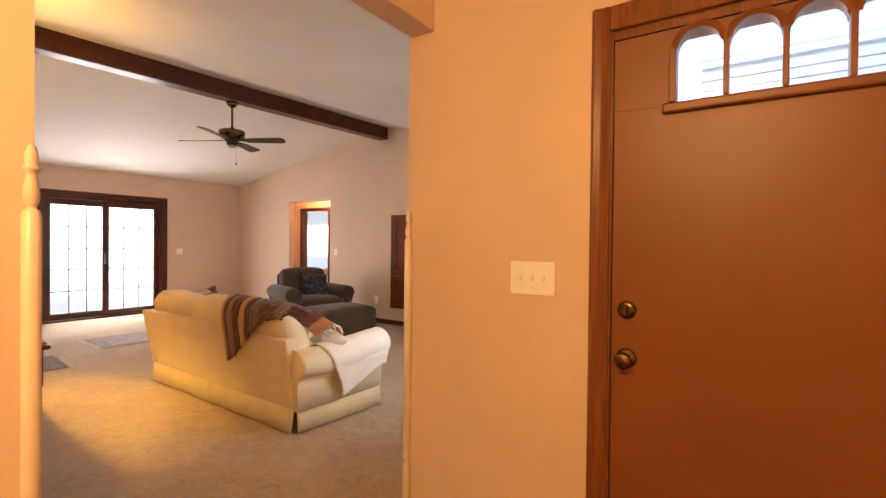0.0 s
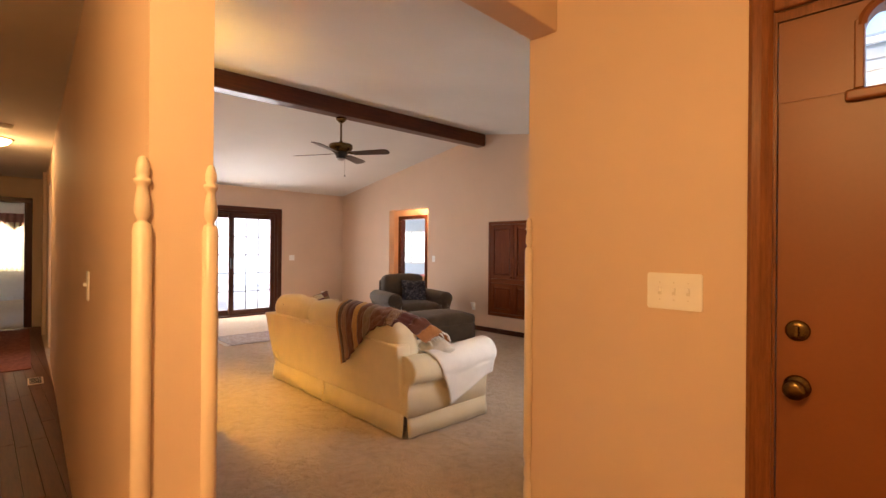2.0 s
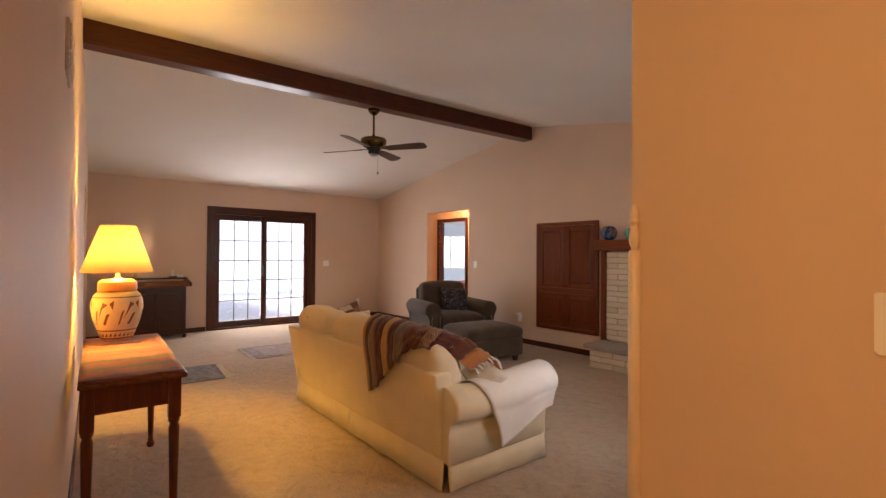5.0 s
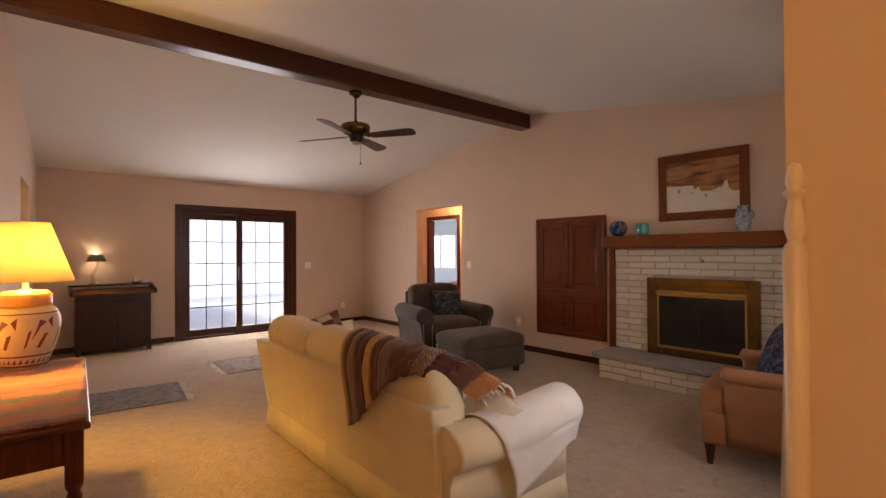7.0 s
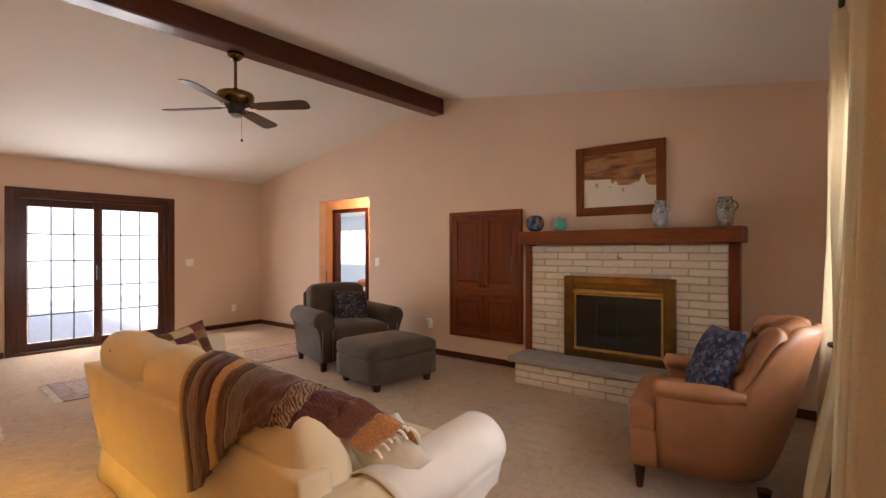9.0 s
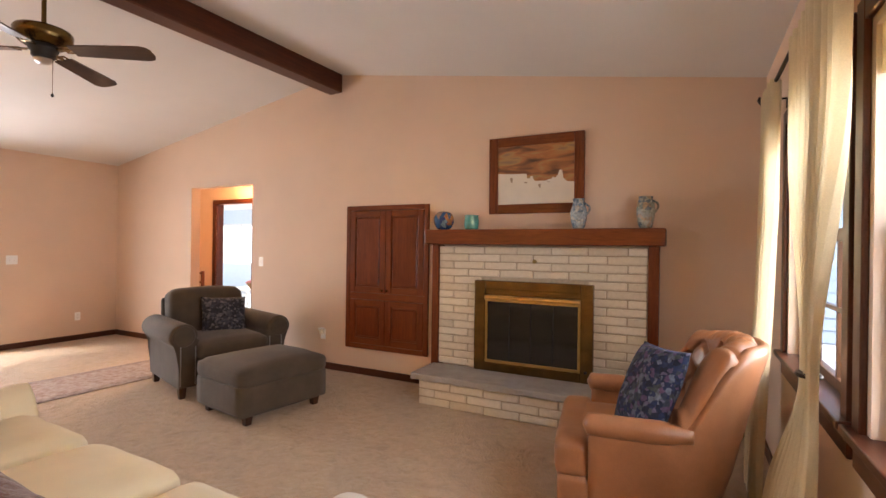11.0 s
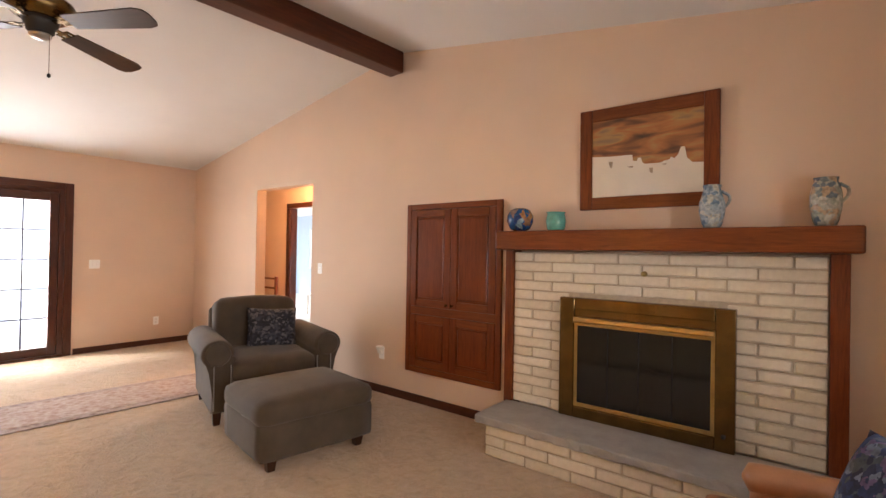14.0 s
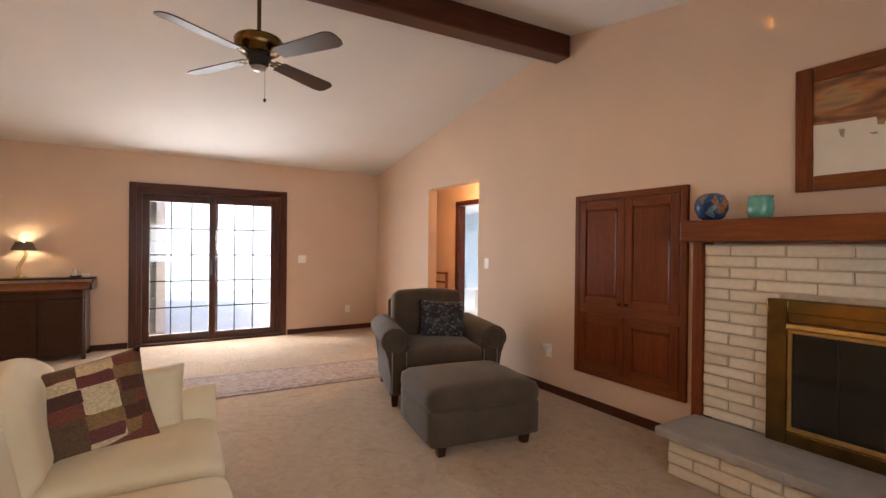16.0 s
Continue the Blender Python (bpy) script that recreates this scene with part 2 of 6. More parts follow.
def box(x0, x1, y0, y1, z0, z1, bevel=0.0, segs=2, bm=None):
    """A box, with rounded edges where bevel is given; joined to bm if there is one."""
    b = bmesh.new()
    bmesh.ops.create_cube(b, size=1.0)
    for v in b.verts:
        v.co = Vector((x0 + (v.co.x + 0.5) * (x1 - x0), y0 + (v.co.y + 0.5) * (y1 - y0), z0 + (v.co.z + 0.5) * (z1 - z0)))
    if bevel:
        bmesh.ops.bevel(b, geom=b.edges[:], offset=bevel, segments=segs, affect="EDGES", profile=0.5)
    return join(bm, b)


def join(bm, b, m=None):
    if m is not None:
        bmesh.ops.transform(b, matrix=m, verts=b.verts)
    if bm is None:
        return b
    tmp = bpy.data.meshes.new("tmp")
    b.to_mesh(tmp)
    b.free()
    bm.from_mesh(tmp)
    bpy.data.meshes.remove(tmp)
    return bm


def lathe(profile, segs=24, bm=None, m=None):
    """A turned shape from (radius, height) pairs, closed at both ends."""
    b = bmesh.new()
    rings = []
    for r, z in profile:
        rings.append([b.verts.new((max(r, 1e-4) * math.cos(2 * math.pi * i / segs), max(r, 1e-4) * math.sin(2 * math.pi * i / segs), z)) for i in range(segs)])
    for a, c in zip(rings, rings[1:]):
        for i in range(segs):
            b.faces.new((a[i], a[(i + 1) % segs], c[(i + 1) % segs], c[i]))
    b.faces.new(rings[0][::-1])
    b.faces.new(rings[-1])
    return join(bm, b, m)


def extrude(outline, depth, bevel=0.0, segs=2):
    """An outline in x, z pushed along y from 0 to depth, with its end edges rounded."""
    b = bmesh.new()
    front = [b.verts.new((x, 0, z)) for x, z in outline]
    back = [b.verts.new((x, depth, z)) for x, z in outline]
    n = len(outline)
    ends = [b.faces.new(front), b.faces.new(back[::-1])]
    for i in range(n):
        b.faces.new((front[i], front[(i + 1) % n], back[(i + 1) % n], back[i]))
    if bevel:
        edges = list({e for f in ends for e in f.edges})
        bmesh.ops.bevel(b, geom=edges, offset=bevel, segments=segs, affect="EDGES", profile=0.5)
    return b


def pillow(w, h, d, puff=2.6, n=16):
    """A soft square cushion, w by h, d thick in the middle; lies in x, z."""
    b = bmesh.new()
    sides = []
    for s in (-1, 1):
        grid = []
        for i in range(n + 1):
            row = []
            for j in range(n + 1):
                u, v = 2 * i / n - 1, 2 * j / n - 1
                t = max(0.0, (1 - abs(u) ** puff) * (1 - abs(v) ** puff)) ** 0.5
                pin = 1 - 0.06 * (1 - abs(v) ** 2) * abs(u) ** 3, 1 - 0.06 * (1 - abs(u) ** 2) * abs(v) ** 3
                wr = 0.012 * noise.noise(Vector((u * 2.3, v * 2.3, s * 3.0 + w * 7)))
                row.append(b.verts.new((u * w / 2 * pin[0], s * (d / 2 * t + wr * t), v * h / 2 * pin[1])))
            grid.append(row)
        for i in range(n):
            for j in range(n):
                b.faces.new((grid[i][j], grid[i + 1][j], grid[i + 1][j + 1], grid[i][j + 1]))
        sides.append(grid)
    bmesh.ops.remove_doubles(b, verts=b.verts[:], dist=0.0004)
    return b


def soft_box(w, d, h, r=0.06, crown=0.03, cuts=8, seed=0.0, rough=0.006):
    """An upholstered block with rounded edges and a crowned top; stands on z = 0, centred in x and y."""
    b = box(-w / 2, w / 2, -d / 2, d / 2, 0, h)
    bmesh.ops.subdivide_edges(b, edges=b.edges[:], cuts=cuts, use_grid_fill=True)
    for v in b.verts:
        p = v.co.copy()
        c = Vector((max(-w / 2 + r, min(w / 2 - r, p.x)), max(-d / 2 + r, min(d / 2 - r, p.y)), max(r, min(h - r, p.z))))
        q = p - c
        if q.length > 1e-6:
            p = c + q.normalized() * min(r, q.length) if q.length > r else p
        k = (1 - (2 * v.co.x / w) ** 2) * (1 - (2 * v.co.y / d) ** 2)
        p.z += crown * k * (v.co.z / h)
        nz = noise.noise(Vector((p.x * 7 + seed, p.y * 7, p.z * 7 + seed))) * rough
        v.co = p + Vector((nz, nz * 0.7, nz))
    return b


def wall(name, p0, p1, thick, z0, z1, holes=(), material=None, top=None, label="painted wall"):
    """A wall from p0 to p1 (plan), its seen face on the line and its thickness to the left of it.
    holes: (s0, s1, low, high) along it. top: the height at s, for gables."""
    p0, p1 = Vector((*p0, 0)), Vector((*p1, 0))
    u = (p1 - p0).normalized()
    length = (p1 - p0).length
    cuts = sorted({0.0, length, *[h[0] for h in holes], *[h[1] for h in holes]})
    if top:
        cuts = sorted({*cuts, *[s for s, _ in top]})
        hs, hz = [s for s, _ in top], [z for _, z in top]
        height = lambda s: float(np.interp(s, hs, hz))
    else:
        height = lambda s: z1
    bm = bmesh.new()
    for a, c in zip(cuts, cuts[1:]):
        spans = [(z0, None)]
        for h in holes:
            if h[0] <= a + 1e-6 and c <= h[1] + 1e-6:
                spans = [(lo, up) for lo, up in ((z0, h[2]), (h[3], None)) if up is None or up > lo + 1e-6]
        for lo, up in spans:
            ps = [(a, lo), (c, lo), (c, height(c) if up is None else up), (a, height(a) if up is None else up)]
            f = [bm.verts.new((s, 0, z)) for s, z in ps]
            g = [bm.verts.new((s, thick, z)) for s, z in ps]
            bm.faces.new(f)
            bm.faces.new(g[::-1])
            for i in range(4):
                bm.faces.new((f[i], g[i], g[(i + 1) % 4], f[(i + 1) % 4]))
    bmesh.ops.remove_doubles(bm, verts=bm.verts[:], dist=0.0005)
    m = Matrix.Translation(p0) @ Matrix.Rotation(math.atan2(u.y, u.x), 4, "Z")
    return single(name, bm, material or PAINT, m, label, "wall", kind="structure")


def prism(points, z0, z1):
    b = bmesh.new()
    lo = [b.verts.new((x, y, z0)) for x, y in points]
    up = [b.verts.new((x, y, z1)) for x, y in points]
    n = len(points)
    b.faces.new(lo[::-1])
    b.faces.new(up)
    for i in range(n):
        b.faces.new((lo[i], lo[(i + 1) % n], up[(i + 1) % n], up[i]))
    return b


def rounded(w, h, r, n=5):
    """Outline of a rounded rectangle centred on the origin."""
    out = []
    for cx, cz, a0 in ((w / 2 - r, h / 2 - r, 0), (-w / 2 + r, h / 2 - r, 90), (-w / 2 + r, -h / 2 + r, 180), (w / 2 - r, -h / 2 + r, 270)):
        for i in range(n + 1):
            a = radians(a0 + 90 * i / n)
            out.append((cx + r * math.cos(a), cz + r * math.sin(a)))
    return out


ORIGIN = Matrix.Identity(4)

# ---- structure: living room, foyer, hall ----
SKEW = math.atan2(0.48, 8.108)          # the hall wall leans a little against the other walls
XW, YN = -9.215, 5.505                  # garden wall and fireplace wall
RIDGE = (-5.08, 3.235)
ZW, ZE = 2.515, 2.605


def south(x):
    """The living room's hall-side wall face at x."""
    return -0.02 + (-1.107 - x) * math.tan(SKEW)


single("floor", prism([(XW - 0.1, 0.3), (-1.17, -0.08), (-1.17, YN + 0.1), (XW - 0.1, YN + 0.1)], -0.2, 0.0), CARPET, ORIGIN,
       "beige cut pile carpet over the living room floor", "carpet", kind="structure")
wall("wall_north", (XW - 0.12, YN), (-1.03, YN), 0.13, 0, 3, [(1.825, 2.975, 0, 2.107)],
     top=[(0, ZW - 0.01), (4.255, RIDGE[1] + 0.02), (8.305, ZE - 0.01)], label="peach painted fireplace wall with an open passage")
wall("wall_west", (XW, 0.3), (XW, YN), 0.14, 0, ZW + 0.02, [(1.86, 3.66, 0.0, 2.06)], label="peach painted wall with the patio door")
E0, E1 = (-1.15, YN), (-1.235, 1.465)
ELEN = (Vector(E1) - Vector(E0)).length
ES = lambda y: YN - y
wall("wall_east", E0, E1, 0.09, 0, ZE + 0.02, [(ES(4.57), ES(3.47), 0.80, 2.05), (ES(3.27), ES(2.17), 0.80, 2.05)], label="peach painted wall with two front windows")
SL = 8.108 / math.cos(SKEW)
wall("wall_south", (-1.107, -0.02), (XW - 0.1, south(XW - 0.1)), 0.118, 0, 3, [(5.9, 6.9, 0.0, 2.1)],
     top=[(0, ZE - 0.01), (4.27 / math.cos(SKEW), RIDGE[1] + 0.02), (SL + 0.1, ZW - 0.01)], label="peach painted wall between hall and living room")


def ridge(y):
    """The ridge's x at y: square to the hall wall."""
    return -5.075 - (YN - y) * math.tan(SKEW)


def slope(name, x_out, z_out):
    """One half of the cathedral ceiling, from the eaves wall to the ridge."""
    bm = bmesh.new()
    low, high = [], []
    for y in (-0.3, YN + 0.1):
        k = (RIDGE[1] - z_out) / abs(-5.15 - x_out)
        for x in (x_out, ridge(y)):
            z = z_out if x == x_out else z_out + k * abs(x - x_out)
            low.append(bm.verts.new((x, y, RIDGE[1] if x != x_out else z)))
            high.append(bm.verts.new((x, y, (RIDGE[1] if x != x_out else z) + 0.12)))
    for q in ((0, 1, 3, 2),):
        bm.faces.new([low[i] for i in q])
        bm.faces.new([high[i] for i in q[::-1]])
    for i, j in ((0, 1), (1, 3), (3, 2), (2, 0)):
        bm.faces.new((low[i], low[j], high[j], high[i]))
    return single(name, bm, CEIL, ORIGIN, "white sloped plaster ceiling", "ceiling", kind="structure")


slope("ceiling_west", XW - 0.13, ZW - 0.02)
slope("ceiling_east", -1.02, ZE - 0.015)
b = box(-0.09, 0.09, 0.0, 5.29, 3.025, 3.225, 0.012, 2)
single("beam", b, BEAM, Matrix.Translation((ridge(0.215), 0.215, 0)) @ Matrix.Rotation(-SKEW, 4, "Z"), "dark varnished wooden ridge beam", "beam", kind="structure")

# foyer and hall
wall("wall_foyer", (-1.244, 1.335), (1.7, 1.335), 0.13, 0, 2.62, [(0.889, 1.813, 0.0, 2.06)], label="peach painted foyer wall round the entry door")
wall("wall_foyer_east", (1.7, 1.6), (1.7, -2.4), 0.13, 0, 2.5, label="peach painted foyer wall")
wall("wall_foyer_south", (1.83, -2.4), (-1.0, -2.4), 0.13, 0, 2.5, label="peach painted foyer wall")
wall("wall_hall_corner", (-1.0, -2.53), (-1.0, -1.25), 0.13, 0, 2.5, label="peach painted foyer wall")
wall("wall_hall", (-1.13, -1.25), (-10.4, -1.25 + 9.27 * math.tan(SKEW)), 0.13, 0, 2.5, label="peach painted hall wall")
HX = -10.25
BX, BY = -15.6, -0.03                     # bedroom window wall and the middle of its window
wall("wall_hall_end", (HX, -0.95), (HX, 0.6), 0.12, 0, 2.5, [(0.42, 1.12, 0.0, 2.03)], label="peach painted wall at the end of the hall")
b = box(-1.235, -1.107, -0.02, 1.337, 2.25, 2.62, 0.006)
single("header", b, PAINT, ORIGIN, "peach painted header over the wide opening", "header", kind="structure")
hall_plan = [(1.83, -2.5), (1.83, 1.46), (-1.17, 1.46), (-1.17, -0.08), (HX, 0.52), (HX, -0.98), (-1.0, -1.3), (-1.0, -2.5)]
single("ceiling_foyer", prism(hall_plan, 2.44, 2.56), CEIL, ORIGIN, "flat foyer and hall ceiling", "ceiling", kind="structure")
single("floor_foyer", prism(hall_plan, -0.2, -0.012), DARKWOOD, ORIGIN, "wooden floor boards of foyer and hall", "floor", kind="structure")

# bedroom at the end of the hall
wall("wall_hall_far", (XW - 0.1, south(XW - 0.1)), (HX - 0.1, south(HX - 0.1)), 0.118, 0, 2.5, label="peach painted hall wall")
single("floor_bedroom", prism([(HX, -2.5), (HX, 2.5), (BX - 0.1, 2.5), (BX - 0.1, -2.5)], -0.2, 0.004), CARPET, ORIGIN, "beige bedroom carpet", "carpet", kind="structure")
wall("wall_bedroom", (BX, -2.5), (BX, 2.5), 0.12, 0, 2.5, [(2.5 + BY - 0.5, 2.5 + BY + 0.5, 0.75, 1.95)], WHITEWALL := plain("pale wall paint", (0.75, 0.72, 0.66), 0.7, var=0.03), label="pale bedroom wall with a window")
wall("wall_bedroom_side", (HX, 2.5), (BX - 0.1, 2.5), 0.12, 0, 2.5, material=WHITEWALL, label="pale bedroom wall")
wall("wall_bedroom_side_2", (BX - 0.1, -2.5), (HX, -2.5), 0.12, 0, 2.5, material=WHITEWALL, label="pale bedroom wall")
single("ceiling_bedroom", prism([(HX, -2.6), (HX, 2.6), (BX - 0.1, 2.6), (BX - 0.1, -2.6)], 2.44, 2.56), CEIL, ORIGIN, "flat bedroom ceiling", "ceiling", kind="structure")

# breakfast room behind the fireplace wall, and the sunroom past it
single("floor_breakfast", prism([(-11.4, YN + 0.1), (-5.4, YN + 0.1), (-5.4, 6.8), (-11.4, 6.8)], -0.2, 0.003), CARPET, ORIGIN, "beige carpet in the passage room", "carpet", kind="structure")
wall("wall_passage", (-11.4, 6.72), (-5.4, 6.72), 0.12, 0, 2.5, [(2.8, 3.65, 0.0, 2.03)], label="peach painted passage wall with a door opening")
wall("wall_passage_end", (-11.4, YN), (-11.4, 6.8), 0.12, 0, 2.5, label="peach painted passage wall")
wall("wall_passage_end_2", (-5.4, 6.84), (-5.4, YN + 0.13), 0.12, 0, 2.5, label="peach painted passage wall")
wall("wall_passage_near", (XW - 0.1, YN + 0.13), (-11.5, YN + 0.13), 0.12, 0, 2.5, label="peach painted passage wall")
single("ceiling_passage", prism([(-11.5, YN + 0.13), (-5.3, YN + 0.13), (-5.3, 6.84), (-11.5, 6.84)], 2.4, 2.5), CEIL, ORIGIN, "flat passage ceiling", "ceiling", kind="structure")
SUNWALL = plain("pale blue sunroom paint", (0.62, 0.70, 0.76), 0.6, var=0.03)
single("floor_sunroom", prism([(-15.0, 6.84), (-6.5, 6.84), (-6.5, 11.2), (-15.0, 11.2)], -0.2, 0.0), plain("pale vinyl floor", (0.6, 0.6, 0.58), 0.4), ORIGIN, "pale sunroom floor", "floor", kind="structure")
wall("wall_sunroom", (-15.0, 11.0), (-6.5, 11.0), 0.12, 0, 2.5, [(1.0, 2.6, 0.8, 2.0), (2.9, 4.2, 0.8, 2.0), (4.5, 5.8, 0.8, 2.0)], SUNWALL, label="pale blue sunroom wall with windows")
wall("wall_sunroom_end", (-15.0, 6.8), (-15.0, 11.0), 0.12, 0, 2.5, [(0.8, 3.4, 0.8, 2.0)], material=SUNWALL, label="pale blue sunroom wall")
wall("wall_sunroom_end_2", (-6.5, 11.1), (-6.5, 6.84), 0.12, 0, 2.5, material=SUNWALL, label="pale blue sunroom wall")
single("ceiling_sunroom", prism([(-15.1, 6.84), (-6.4, 6.84), (-6.4, 11.1), (-15.1, 11.1)], 2.4, 2.5), CEIL, ORIGIN, "white sunroom ceiling", "ceiling", kind="structure")

single("ground", prism([(-300, -300), (300, -300), (300, 300), (-300, 300)], -0.6, -0.35), GRASS, ORIGIN, "green lawn around the house", "lawn", kind="structure")


def baseboard(name, p0, p1, h=0.075, t=0.014):
    p0, p1 = Vector((*p0, 0)), Vector((*p1, 0))
    u = p1 - p0
    b = box(0, u.length, -t, 0, 0.0, h, 0.004, 2)
    return single(name, b, TRIM_H, Matrix.Translation(p0) @ Matrix.Rotation(math.atan2(u.y, u.x), 4, "Z"),
                  "dark stained wooden baseboard", "baseboard", kind="structure")


baseboard("baseboard", (-6.36, YN), (-3.8, YN))
baseboard("baseboard", (XW, YN), (-7.51, YN))
baseboard("baseboard", (-1.83, YN), (-1.15, YN))
baseboard("baseboard", (XW, south(XW)), (XW, 2.07))
baseboard("baseboard", (XW, 4.06), (XW, YN))
baseboard("baseboard", E0, E1)
baseboard("baseboard", (-1.3, south(-1.3)), (-6.9, south(-6.9)))


def turned_guard(name, m, shift=0.0):
    """Turned wooden corner guard: finial, vase, rings, plain shaft and a turned foot."""
    top = [(0.004, 1.512), (0.011, 1.508), (0.0165, 1.492), (0.0175, 1.478), (0.014, 1.470), (0.021, 1.467), (0.0215, 1.461), (0.015, 1.456),
           (0.0135, 1.448), (0.018, 1.430), (0.0205, 1.412), (0.0195, 1.400), (0.0125, 1.388), (0.0125, 1.384), (0.019, 1.381), (0.0215, 1.377),
           (0.0215, 1.372), (0.0235, 1.370), (0.0235, 0.47), (0.019, 0.465), (0.022, 0.455), (0.014, 0.445), (0.020, 0.42), (0.0215, 0.40),
           (0.015, 0.375), (0.021, 0.365), (0.0235, 0.355), (0.0235, 0.0)]
    b = lathe([(r * 0.72, z + shift * (z > 0)) for r, z in top[::-1]], 20)
    t = thing(name, m, "cream painted turned wooden corner post on the wall end", "corner post", "corner posts")
    part("post", b, CREAM, t, smooth=True)
    return t


for x, y in ((-1.112, -0.148), (-1.112, -0.024)):
    turned_guard("corner_post", pose(x, y, 0))
turned_guard("corner_post", pose(-1.229, 1.320, 0), -0.035)


def casing(parent, y0, y1, z1, w=0.085, t=0.02, mats=(TRIM, TRIM_H), z0=0.0):
    """Door casing in the x, z plane of the parent, from y0..y1 along x, standing t proud."""
    part("casing", box(y0 - w, y0, -t, 0.002, z0, z1, 0.005), mats[0], parent)
    part("casing", box(y1, y1 + w, -t, 0.002, z0, z1, 0.005), mats[0], parent)
    part("casing", box(y0 - w, y1 + w, -t - 0.003, 0.002, z1, z1 + w, 0.005), mats[1], parent)


MUNTIN = plain("grey brown muntin paint", (0.05, 0.042, 0.038), 0.5, var=0.05, bump=0.0)


# patio door (glass, dark frame, white grid between the panes)
def patio_door():
    d = thing("door_patio", pose(XW, 3.06, 0, rz=90), "dark brown sliding patio door with gridded glass panes", "patio door", kind="structure")
    # local x runs along the wall, -y towards the room
    for a, c in ((-0.98, -0.895), (0.895, 0.98)):
        part("casing", box(a, c, -0.022, 0.0, 0, 2.13, 0.006), TRIM, d)
    part("casing", box(-0.894, 0.894, -0.02, 0.0, 2.045, 2.13, 0.006), TRIM_H, d)
    part("frame", box(-0.9, -0.84, 0.0, 0.12, 0.03, 2.06, 0.004), TRIM, d)
    part("frame", box(0.84, 0.9, 0.0, 0.12, 0.03, 2.06, 0.004), TRIM, d)
    part("frame", box(-0.84, 0.84, 0.0, 0.12, 2.0, 2.06, 0.004), TRIM_H, d)
    part("sill", box(-0.9, 0.9, -0.03, 0.13, 0.0, 0.03, 0.004), TRIM_H, d)
    for a, c, y in ((-0.84, 0.06, 0.07), (-0.06, 0.84, 0.02)):
        leaf = part("door_leaf", box(a, a + 0.085, y, y + 0.04, 0.03, 2.0, 0.005), TRIM, d)
        for bb, mm in ((box(c - 0.085, c, y, y + 0.04, 0.03, 2.0, 0.005), TRIM), (box(a + 0.085, c - 0.085, y, y + 0.04, 1.9, 2.0, 0.005), TRIM_H),
                       (box(a + 0.085, c - 0.085, y, y + 0.04, 0.03, 0.13, 0.005), TRIM_H)):
            part("rail", bb, mm, leaf)
        x0, x1, z0, z1 = a + 0.085, c - 0.085, 0.13, 1.9
        pane = part("pane", box(x0, x1, y + 0.018, y + 0.024, z0, z1), PANE, leaf)
        pane.visible_shadow = False
        for i in (1, 2):
            xx = x0 + (x1 - x0) * i / 3
            part("muntin", box(xx - 0.008, xx + 0.008, y + 0.006, y + 0.0155, z0, z1), MUNTIN, leaf)
        for j in range(1, 5):
            zz = z0 + (z1 - z0) * j / 5
            part("muntin", box(x0, x1, y + 0.004, y + 0.0145, zz - 0.008, zz + 0.008), MUNTIN, leaf)
    part("handle", box(-0.035, -0.015, -0.03, 0.02, 0.92, 1.12, 0.008, 3), BLACK, d, "black pull handle")
    return d


patio_door()


# front windows: double hung, golden brown sashes
SASH = wood("brown window sash", (0.05, 0.019, 0.007), (0.115, 0.046, 0.016), 0.35, (16, 16, 1.2))


